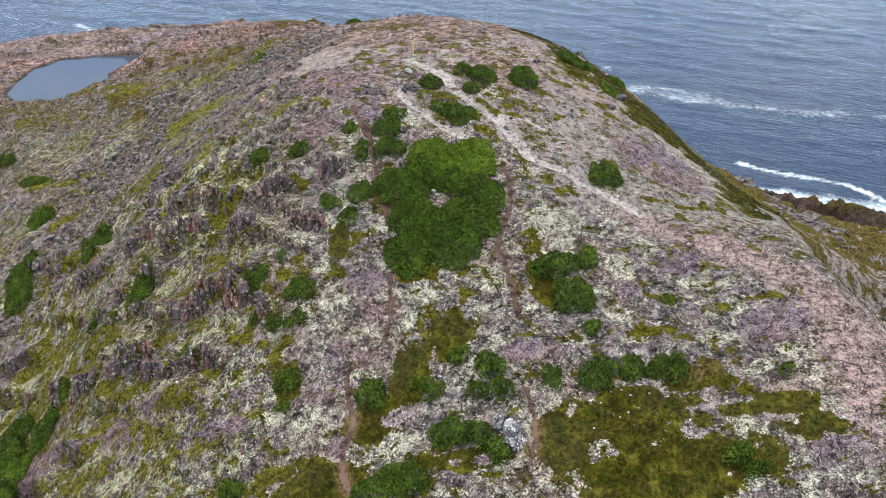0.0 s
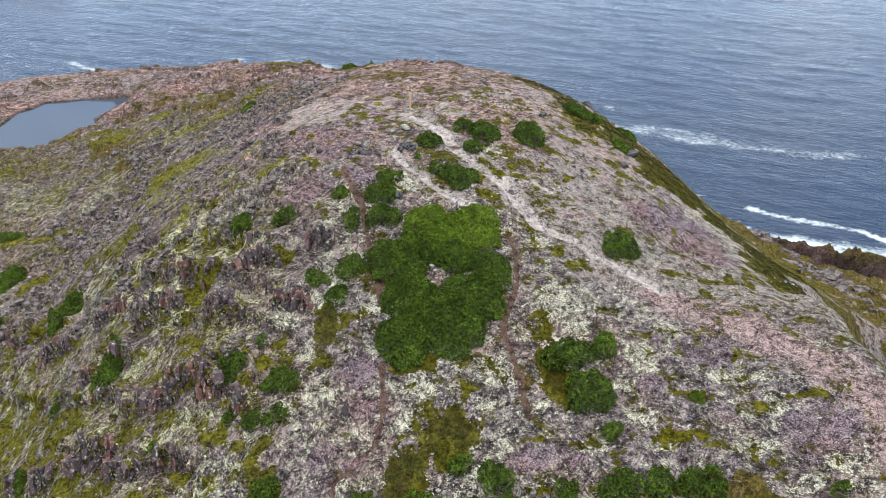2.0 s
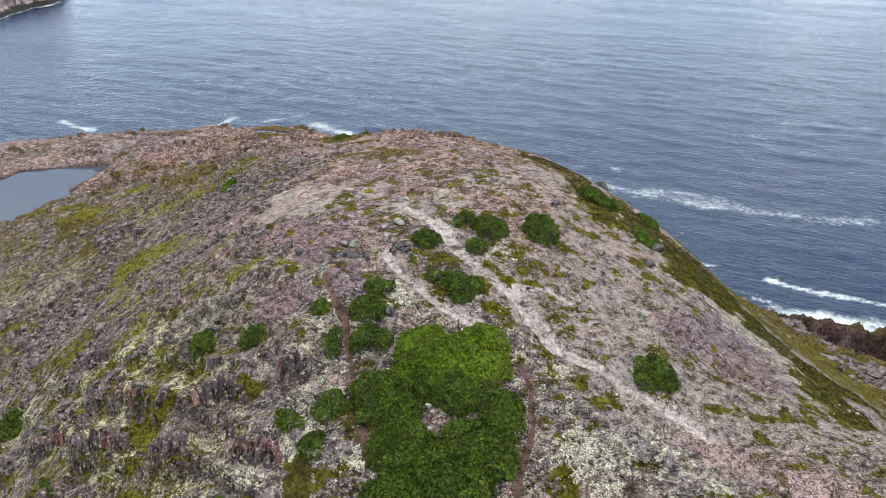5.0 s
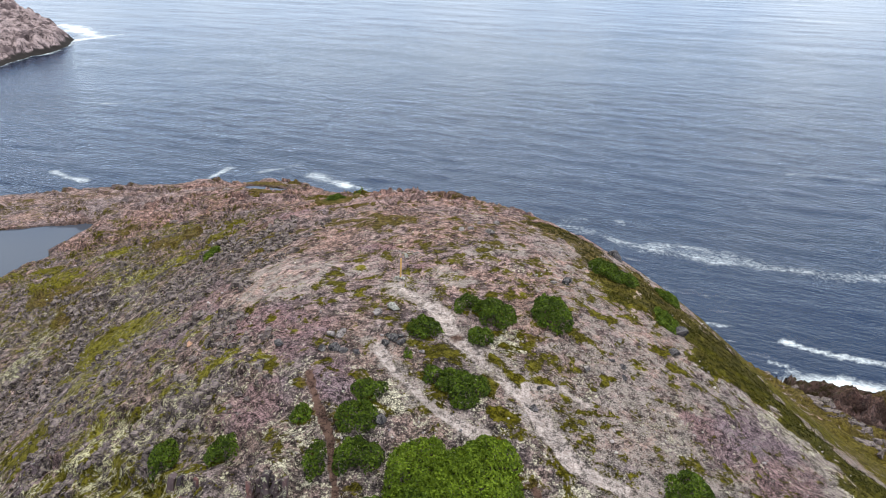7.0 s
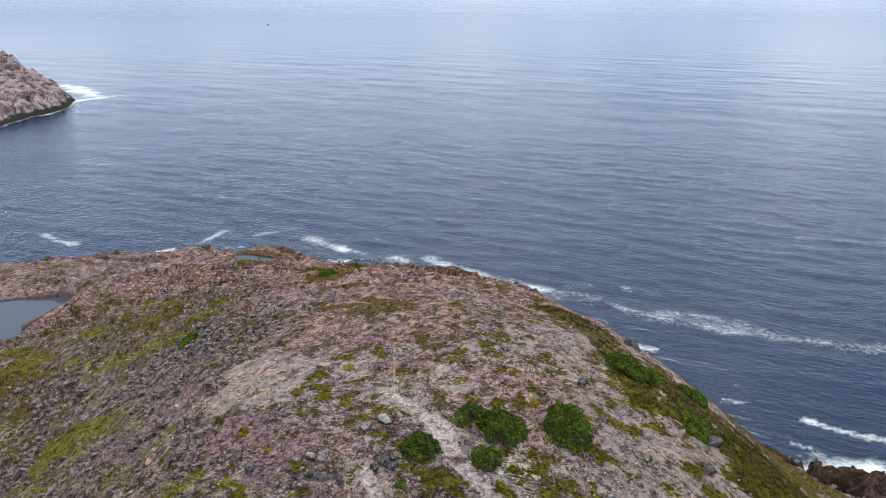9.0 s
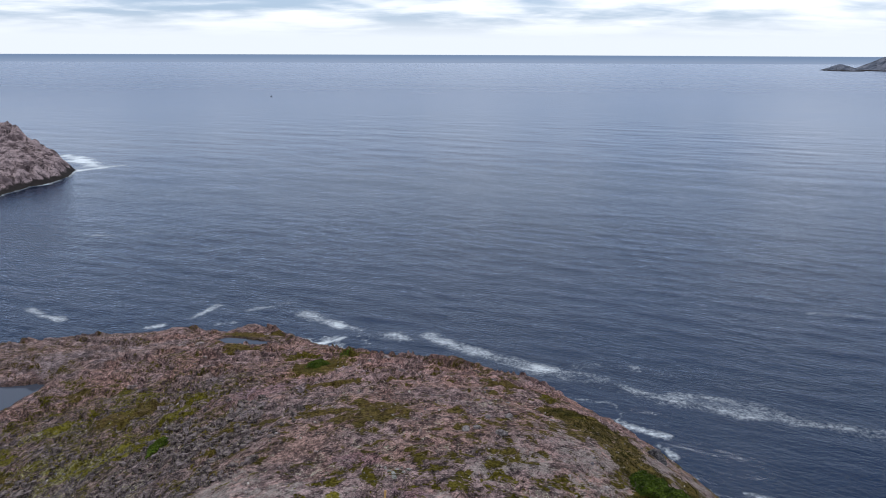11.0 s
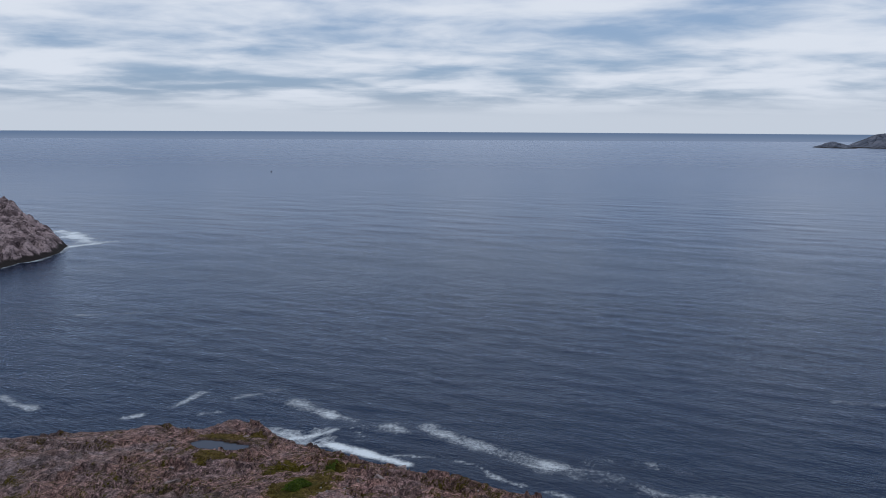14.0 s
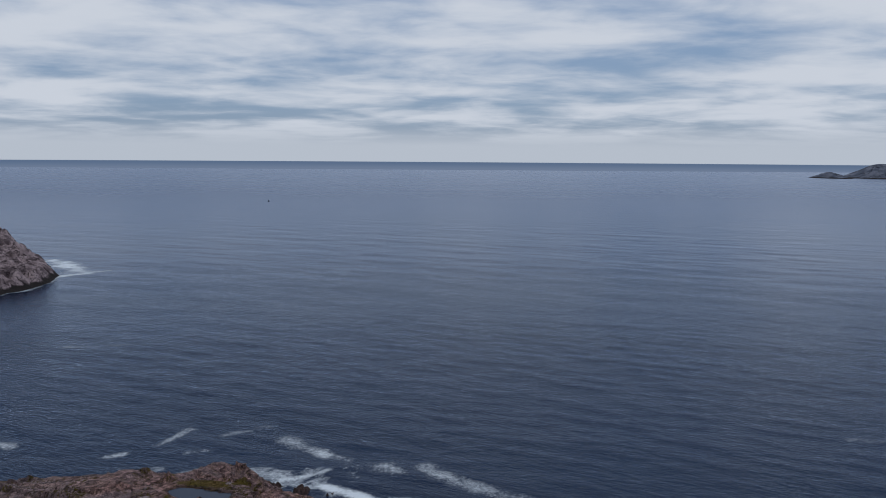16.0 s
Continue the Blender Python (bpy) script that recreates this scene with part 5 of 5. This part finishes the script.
# the thicket: several crowns grown together round a gap with pale stones
THICKET = [(-2.6, 48.8, 2.2, 2.2, 1.0), (0.8, 49.4, 2.3, 2.2, 1.2), (-2.4, 52.2, 2.0, 2.4, 1.1), (2.2, 51.8, 2.3, 2.2, 1.2), (3.2, 54.4, 2.0, 1.8, 1.2), (-3.6, 55.8, 2.4, 1.7, 1.1), (-0.6, 51.4, 1.8, 1.7, 1.1), (1.0, 55.8, 1.6, 1.5, 1.0), (-2.6, 54.2, 1.5, 1.5, 1.0), (-1.4, 56.6, 1.6, 1.3, 0.9)]
THICKET_LIGHT = [(-1.4, 58.6, 2.2, 2.7, 0.9), (1.8, 58.0, 2.6, 2.6, 0.9), (2.6, 60.0, 2.0, 1.6, 0.8)]
for x, y, rx, ry, h in THICKET:
    count += 1
    shrub(x, y, rx, ry, h, LEAF, count, "dense dark green willow thicket grown together on the hill", 430, "thicket")
for x, y, rx, ry, h in THICKET_LIGHT:
    count += 1
    shrub(x, y, rx, ry, h, LEAF_LIGHT, count, "dense light green willow thicket grown together on the hill", 430, "thicket")


def rock_mesh(rng, x, y, size, flat=0.7):
    """An angular boulder sunk a little into the ground."""
    bm = bmesh.new()
    bmesh.ops.create_icosphere(bm, subdivisions=3, radius=1.0)
    cuts = [(Vector(rng.normal(size=3)).normalized(), rng.uniform(0.45, 0.8)) for _ in range(11)]
    for v in bm.verts:
        for way, reach in cuts:
            over = v.co.dot(way) - reach
            if over > 0:
                v.co -= way * over
        v.co += v.co.normalized() * 0.05 * noise.noise(v.co * 3 + Vector((x, y, 0)))
    turn = rng.uniform(0, 6.283)
    m = Matrix.Translation((x, y, at(x, y) + size * flat * 0.2)) @ Matrix.Rotation(turn, 4, "Z") @ Matrix.Diagonal((size, size * rng.uniform(0.7, 1.0), size * flat, 1))
    bm.transform(m)
    return bm


def boulder(x, y, size, mat=None, label="", seed=0, flat=0.7):
    rng = np.random.RandomState(500 + seed)
    ob = part("boulder", rock_mesh(rng, x, y, size, flat), mat or STONE, None)
    return tagged(ob, label or "weathered grey-violet boulder lying on the rocky ground", "boulder", "boulders")


boulder(-3.6, 75.2, 0.55, PALE_STONE, "pale grey-green rounded boulder beside the trail", 1, 0.85)
boulder(-4.8, 74.2, 0.5, STONE, "", 2)
boulder(-19.3, 75.0, 0.4, RUST_STONE, "small rust-orange boulder lying on the lichen slope", 3, 0.8)
for n, (x, y, size) in enumerate([(-3.3, 70.8, 0.5), (-2.8, 70.5, 0.4), (-3.8, 70.3, 0.42), (-2.9, 71.2, 0.35), (-3.7, 71.2, 0.3), (-7.3, 69.5, 0.55), (-6.7, 69.2, 0.4), (-5.8, 69.1, 0.4), (-8.2, 69.4, 0.4), (-11.3, 70.4, 0.4), (10.8, 82.7, 0.5), (13.0, 69.9, 0.35), (12.5, 71.8, 0.3), (6.6, 67.3, 0.35), (6.0, 65.2, 0.4), (18.2, 75.5, 0.6), (19.9, 79.4, 0.8), (10.5, 82.1, 0.5), (18.3, 96.8, 1.0), (-3.6, 62.8, 0.6), (13.2, 71.3, 0.35)]):
    boulder(x, y, size, DARK_STONE, "dark blue-grey boulder with pale lichen on the hilltop", 20 + n)
for n, (x, y, size) in enumerate([(-7.1, 71.1, 0.42), (2.0, 92.7, 0.42), (2.9, 93.1, 0.4), (4.7, 91.9, 0.5), (9.4, 81.6, 0.35), (-6.9, 71.4, 0.35), (-7.7, 71.1, 0.4), (13.6, 74.7, 0.3), (5.6, 96.2, 0.4), (3.9, 95.8, 0.4), (10.3, 70.1, 0.3), (-1.3, 69.6, 0.25), (-2.0, 41.3, 0.35)]):
    boulder(x, y, size, STONE, "", 40 + n)
for n, (x, y, size) in enumerate([(3.7, 34.5, 0.7), (4.4, 33.9, 0.85), (4.7, 33.1, 0.75), (4.2, 33.2, 0.6)]):
    boulder(x, y, size, LICHEN_STONE, "fissured grey rock with white lichen beside the shrubs", 60 + n, 0.85)
for n, (x, y, size) in enumerate([(-0.2, 38.2, 0.22), (0.2, 38.05, 0.3), (-0.75, 55.1, 0.32), (-0.75, 53.6, 0.22), (-0.5, 54.6, 0.2)]):
    boulder(x, y, size, PALE_STONE, "pale weathered stone lying between green shrubs", 70 + n, 0.6)
for n, (x, y) in enumerate([(-2.9, 86.0), (-3.4, 85.6), (-2.4, 85.4), (-3.1, 85.2), (-2.6, 86.3), (-3.7, 86.1), (-2.1, 85.9), (-3.0, 84.8)]):
    boulder(x, y, 0.14 + 0.03 * (n % 4), PALE_STONE, "small pale stone of a scattered cairn on bare ground", 120 + n, 0.7)
for n, (x, y) in enumerate([(11.2, 36.0), (11.9, 36.1), (13.6, 35.5), (13.1, 34.7), (11.0, 34.1), (12.0, 34.2), (12.2, 33.3), (9.7, 33.4), (13.3, 32.0), (9.3, 32.3), (12.7, 34.5), (11.6, 36.4), (12.5, 35.6), (13.8, 34.0), (10.4, 35.2)]):
    boulder(x, y, 0.07 + 0.025 * (n % 3), PALE_STONE, "small pale stone lying on the olive meadow", 80 + n, 0.6)


# the marker post in its cairn
def marker_post(x, y):
    z = at(x, y)
    root = tagged(new("marker_post"), "ochre wooden marker post standing in a small cairn", "post")
    root.location = (x, y, z)
    bm = bmesh.new()
    bmesh.ops.create_cube(bm, size=1.0)
    bm.transform(Matrix.Translation((0.03, 0, 0.85)) @ Matrix.Rotation(radians(3), 4, "Y") @ Matrix.Diagonal((0.13, 0.10, 1.9, 1)))
    bmesh.ops.bevel(bm, geom=bm.edges[:], offset=0.012, segments=1, affect="EDGES")
    part("pole", bm, POST_WOOD, root)
    for k in range(16):
        a, r = 2.399 * k, 0.12 + 0.045 * k ** 0.9
        px, py = r * math.cos(a), 0.8 * r * math.sin(a)
        stone = rock_mesh(np.random.RandomState(300 + k), x + px, y + py, 0.15 - 0.003 * k, 0.75)
        stone.transform(Matrix.Translation((-x, -y, -z + max(0.0, 0.14 - 0.2 * r))))
        part("cairn_stone", stone, PALE_STONE, root)
    return root


marker_post(-3.3, 80.1)


# ---- loose stones, rock ribs and heath ----
def solid(level):
    """The corners and faces of a rounded 20-, 80- or 320-sided stone."""
    bm = bmesh.new()
    bmesh.ops.create_icosphere(bm, subdivisions=level, radius=1.0)
    co = np.array([v.co for v in bm.verts])
    faces = np.array([[v.index for v in f.verts] for f in bm.faces])
    bm.free()
    return co, faces


def blocks(name, spots, sizes, shape, rng, mat, label, category, sink=0.3):
    """Many angular hewn blocks, each a tapered six-sided piece with uneven corners, joined into one mesh."""
    n = len(spots)
    cube = np.array([(x, y, z) for z in (-1, 1) for y in (-1, 1) for x in (-1, 1)], float)
    co = np.repeat(cube[None], n, 0) * (1, 1, 1)
    taper = rng.uniform(0.55, 0.95, (n, 1))
    co[:, 4:, 0] *= taper
    co[:, 4:, 1] *= taper
    co += rng.uniform(-0.28, 0.28, co.shape)
    co = co * (shape * sizes[:, None])[:, None, :]
    lean, tip, turn = rng.normal(-0.2, 0.2, n), rng.normal(0, 0.15, n), rng.normal(0.25, 0.45, n)
    c, k = np.cos(lean)[:, None], np.sin(lean)[:, None]
    co = np.stack([co[..., 0], co[..., 1] * c - co[..., 2] * k, co[..., 1] * k + co[..., 2] * c], -1)
    c, k = np.cos(tip)[:, None], np.sin(tip)[:, None]
    co = np.stack([co[..., 0] * c + co[..., 2] * k, co[..., 1], co[..., 2] * c - co[..., 0] * k], -1)
    c, k = np.cos(turn)[:, None], np.sin(turn)[:, None]
    co = np.stack([co[..., 0] * c - co[..., 1] * k, co[..., 0] * k + co[..., 1] * c, co[..., 2]], -1)
    z = ground(spots[:, 0], spots[:, 1]) + sizes * shape[:, 2] * (1 - 2 * sink)
    co = co + np.stack([spots[:, 0], spots[:, 1], z], -1)[:, None, :]
    sides = np.array([(0, 1, 5, 4), (1, 3, 7, 5), (3, 2, 6, 7), (2, 0, 4, 6), (4, 5, 7, 6), (0, 2, 3, 1)])
    faces = (sides[None] + (np.arange(n) * 8)[:, None, None]).reshape(-1, 4)
    ob = part(name, loose_mesh(name, co.reshape(-1, 3), faces), mat, None)
    return tagged(ob, label, category, kind="stuff")


def strewn(name, spots, sizes, shape, rng, mat, label, category, level=1, sink=0.3, cuts=5):
    """Many angular stones joined into one mesh; shape: the three half widths for each."""
    base, faces = solid(level)
    n = len(spots)
    co = np.repeat(base[None], n, 0)
    axes = ((1, 0, 0), (-1, 0, 0), (0, 1, 0), (0, -1, 0), (0, 0, 1)) if cuts > 6 else ()
    for k in range(cuts):
        way = np.array(axes[k]) + 0.22 * rng.normal(size=(n, 1, 3)) if k < len(axes) else rng.normal(size=(n, 1, 3))
        way = way / np.linalg.norm(way, axis=2, keepdims=True)
        reach = rng.uniform(0.4, 0.62, (n, 1, 1)) if k < len(axes) else rng.uniform(0.4, 0.8, (n, 1, 1))
        over = np.clip((co * way).sum(2, keepdims=True) - reach, 0, None)
        co = co - over * way
    co = co * (shape * sizes[:, None])[:, None, :]
    lean, turn = rng.normal(0.15, 0.22, n), rng.uniform(-0.6, 0.6, n) if cuts > 6 else rng.uniform(0, 6.283, n)
    c, s = np.cos(lean)[:, None], np.sin(lean)[:, None]
    co = np.stack([co[..., 0], co[..., 1] * c - co[..., 2] * s, co[..., 1] * s + co[..., 2] * c], -1)
    c, s = np.cos(turn)[:, None], np.sin(turn)[:, None]
    co = np.stack([co[..., 0] * c - co[..., 1] * s, co[..., 0] * s + co[..., 1] * c, co[..., 2]], -1)
    z = ground(spots[:, 0], spots[:, 1]) + sizes * shape[:, 2] * (1 - 2 * sink)
    co = co + np.stack([spots[:, 0], spots[:, 1], z], -1)[:, None, :]
    faces = (faces[None] + (np.arange(n) * len(base))[:, None, None]).reshape(-1, 3)
    ob = part(name, loose_mesh(name, co.reshape(-1, 3), faces), mat, None)
    return tagged(ob, label, category, kind="stuff")


def scatter(rng, n, box, chance):
    """Places in the box (x0, x1, y0, y1), kept by the chance there."""
    x, y = rng.uniform(box[0], box[1], n), rng.uniform(box[2], box[3], n)
    keep = rng.uniform(0, 1, n) < chance(x, y)
    return np.stack([x[keep], y[keep]], -1)


def clear_of_trails(x, y):
    d = np.full(x.shape, 9.0)
    for width, points in TRAILS + BROWN_TRAILS:
        d = np.minimum(d, near_line(x, y, points) - 0.6 * width)
    return d


rng = np.random.RandomState(11)
m, nt, skin, where = material("mixed_loose_stone")
own = nt.nodes.new("ShaderNodeNewGeometry").outputs["Random Per Island"]
mixed = blend(nt, span(nt, own, 0.2, 0.7), (0.13, 0.11, 0.125), (0.40, 0.345, 0.345))
mixed = blend(nt, span(nt, own, 0.86, 0.97), mixed, (0.48, 0.44, 0.38))
mixed = blend(nt, span(nt, grain(nt, where, 5.0, 4, 0.7), 0.52, 0.64, 0.0, 0.8), mixed, (0.48, 0.47, 0.36))
put(nt, skin.inputs["Base Color"], mixed)
skin.inputs["Roughness"].default_value = 0.92
relief(nt, skin, grain(nt, where, 9.0, 4, 0.7), 0.7, 0.08)
LOOSE = m
m, nt, skin, where = material("dark_red_rock_rib")
own = nt.nodes.new("ShaderNodeNewGeometry").outputs["Random Per Island"]
rib = blend(nt, own, (0.022, 0.014, 0.018), (0.105, 0.066, 0.072))
rib = blend(nt, span(nt, grain(nt, where, 0.35, 3), 0.5, 0.62, 0.0, 0.6), rib, (0.20, 0.07, 0.055))
rib = blend(nt, span(nt, grain(nt, where, 3.5, 5, 0.72), 0.54, 0.64, 0.0, 0.85), rib, (0.42, 0.40, 0.28))
put(nt, skin.inputs["Base Color"], rib)
skin.inputs["Roughness"].default_value = 0.92
relief(nt, skin, grain(nt, stretch(nt, where, (5, 5, 1.2)), 1.5, 4, 0.7), 0.9, 0.15)
RIB = m
SLOPE_ROCK = stone_material("violet_grey_slope_rock", (0.034, 0.026, 0.028), (0.185, 0.145, 0.148), (0.27, 0.235, 0.14), 1.5)
RED_SLAB = stone_material("red_brown_slab", (0.09, 0.066, 0.066), (0.27, 0.21, 0.20), (0.34, 0.28, 0.26))

spots = scatter(rng, 60000, (-60, 32, 27, 125), lambda x, y: 0.16 * smooth(fractal(x, y, 5.0, 3, 121), -0.2, 0.5) * (clear_of_trails(x, y) > 0) * (1 - 0.93 * patches(x, y, GREEN)) + 0.004)
sizes = np.clip(0.06 * np.exp(0.5 * rng.normal(size=len(spots))), 0.03, 0.2)
strewn("loose_stones", spots, sizes * 0.9, rng.uniform(0.6, 1.3, (len(spots), 3)) * (1, 1, 0.75), rng, LOOSE, "scattered small grey and pale stones on the rocky ground", "stones", 1, 0.25)


def rib_chance(x, y):
    rock, face = outcrop(x, y), ledges(x, y)[1]
    return (1 - smooth(y, 62, 72)) * np.clip(0.8 * rock * smooth(face, 0.3, 0.8) * smooth(fractal(x, y, 4.0, 3, 131), -0.1, 0.3) + 0.75 * smooth(crag_steps(x, y)[1], 0.3, 0.7), 0, 0.95)


spots = scatter(rng, 100000, (-58, -6, 28, 90), rib_chance)
sizes = np.clip(0.15 * np.exp(0.45 * rng.normal(size=len(spots))), 0.06, 0.42)
blocks("rock_ribs", spots, sizes, rng.uniform(0.7, 1.3, (len(spots), 3)) * (0.55, 1.3, 1.25), rng, RIB, "dark reddish angular rock ribs breaking out of the slope", "rocks", 0.38)
spots = scatter(rng, 60000, (-75, 20, 92, 190), lambda x, y: 0.012 * smooth(y, 108, 124) * smooth(fractal(x, y, 5.0, 3, 133), 0.05, 0.4) * (1 - smooth(-x, 38, 46) * smooth(y, 128, 138)) * (outside(x, y, POND) > 1.5) * (outside(x, y, POOL) > 1.5) * (lie(x, y) > 12))
sizes = np.clip(0.24 * np.exp(0.4 * rng.normal(size=len(spots))), 0.10, 0.42)
blocks("rock_slabs", spots, sizes, rng.uniform(0.7, 1.4, (len(spots), 3)) * (1.7, 1.2, 0.4), rng, RED_SLAB, "broken reddish rock slabs strewn over the headland", "rocks", 0.45)
spots = scatter(rng, 60000, (-50, -11, 58, 112), lambda x, y: 0.30 * smooth(fractal(0.545 * x + 0.839 * y, 2.2 * (0.839 * x - 0.545 * y), 4.0, 3, 137), 0.0, 0.35) * smooth(-x, 11, 18) * smooth(y, 57, 64) * (1 - smooth(y, 100, 112)) * (1 - 0.7 * patches(x, y, MOSS_WEST + YELLOW_SLOPE)) * (1 - patches(x, y, SAND)))
sizes = np.clip(0.13 * np.exp(0.5 * rng.normal(size=len(spots))), 0.05, 0.38)
blocks("slope_rocks", spots, sizes, rng.uniform(0.6, 1.4, (len(spots), 3)) * (1.0, 1.7, 0.8), rng, SLOPE_ROCK, "grey-violet rubble and tilted rock edges on the lichen slope", "rocks", 0.42)
spots = scatter(rng, 9000, (34, 74, 36, 112), lambda x, y: 0.22 * smooth(fractal(x * 0.6, y * 1.6, 7.0, 4, 145), 0.02, 0.3) * (lie(x, y) > 2) * (lie(x, y) < 24))
sizes = np.clip(0.40 * np.exp(0.5 * rng.normal(size=len(spots))), 0.15, 1.0)
blocks("shelf_rocks", spots, sizes, rng.uniform(0.6, 1.4, (len(spots), 3)) * (1.6, 1.0, 0.5), rng, SLOPE_ROCK, "weathered grey rocks breaking through moss on the low shelf", "rocks", 0.62)


def heath(name, spots, rng, mat, label, height, blades=7):
    """Tufts of short blades."""
    n = len(spots) * blades
    root = np.repeat(spots, blades, 0) + rng.normal(0, 0.10, (n, 2))
    z = ground(root[:, 0], root[:, 1])
    base = np.column_stack([root, z - 0.02])
    turn = rng.uniform(0, 6.283, n)
    side = 0.028 * np.column_stack([np.cos(turn), np.sin(turn), np.zeros(n)])
    tip = base + np.column_stack([rng.normal(0, 0.08, n), rng.normal(0, 0.08, n), height * rng.uniform(0.5, 1.2, n)])
    co = np.stack([base - side, base + side, tip], 1)
    ob = part(name, loose_mesh(name, co.reshape(-1, 3), np.arange(3 * n).reshape(-1, 3)), mat, None)
    return tagged(ob, label, "grass", kind="stuff")


def meadow_chance(x, y):
    return np.clip(patches(x, y, GREEN) + patches(x, y, EDGE_GREEN, 0.5) - 0.2, 0, 1) * (clear_of_trails(x, y) > 0.1)


spots = scatter(rng, 70000, (-24, 40, 26, 105), meadow_chance)
heath("grass", spots, rng, LEAF_OLIVE, "short olive grass and heath in the hollows and along the edge", 0.16)

# ---- the headland across the bay and the far coast ----
def coast(name, xs, ys, height, mat, label):
    X, Y = np.meshgrid(xs, ys)
    Z = height(X, Y)
    ob = new(name, grid_mesh(name, xs, ys, Z, {}))
    ob.data.materials.append(mat)
    return tagged(ob, label, "headland", kind="structure")


BAY_ROCK = stone_material("pink_grey_coast_rock", (0.085, 0.062, 0.066), (0.34, 0.262, 0.262), (0.07, 0.055, 0.06), 0.12, 3.4)


coast("ground_bay", np.arange(-420, -215, 1.5), np.arange(380, 760, 1.5), bay_height, BAY_ROCK, "pink-grey rocky headland across the bay with a dark waterline")


def far_height(x, y):
    islet = 33 * np.exp(-((x - 1752) / 56) ** 2 - ((y - 3400) / 120) ** 2)
    hill = 66 * np.exp(-((x - 1985) / 92) ** 2 - ((y - 3420) / 150) ** 2)
    back = 48 * np.exp(-((x - 2300) / 260) ** 2 - ((y - 3600) / 250) ** 2)
    land_mass = islet + hill + back
    return land_mass - 8 + 7 * fractal(x, y, 70, 5, 9) * smooth(land_mass, 3, 20)


coast("ground_far", np.arange(1650, 2900, 10.0), np.arange(3050, 4100, 12.0), far_height, FAR_STONE, "low grey islands and hills on the far coast")


def buoy(x, y):
    bm = bmesh.new()
    bmesh.ops.create_cone(bm, cap_ends=True, segments=20, radius1=1.6, radius2=1.3, depth=1.2)
    top = bmesh.ops.create_cone(bm, cap_ends=True, segments=12, radius1=0.6, radius2=0.3, depth=0.8)["verts"]
    bmesh.ops.translate(bm, verts=top, vec=(0, 0, 1.0))
    bm.transform(Matrix.Translation((x, y, 0.5)))
    return tagged(part("buoy", bm, DARK_HULL, None), "small dark buoy floating far out at sea", "buoy")


buoy(-297.4, 1353.9)
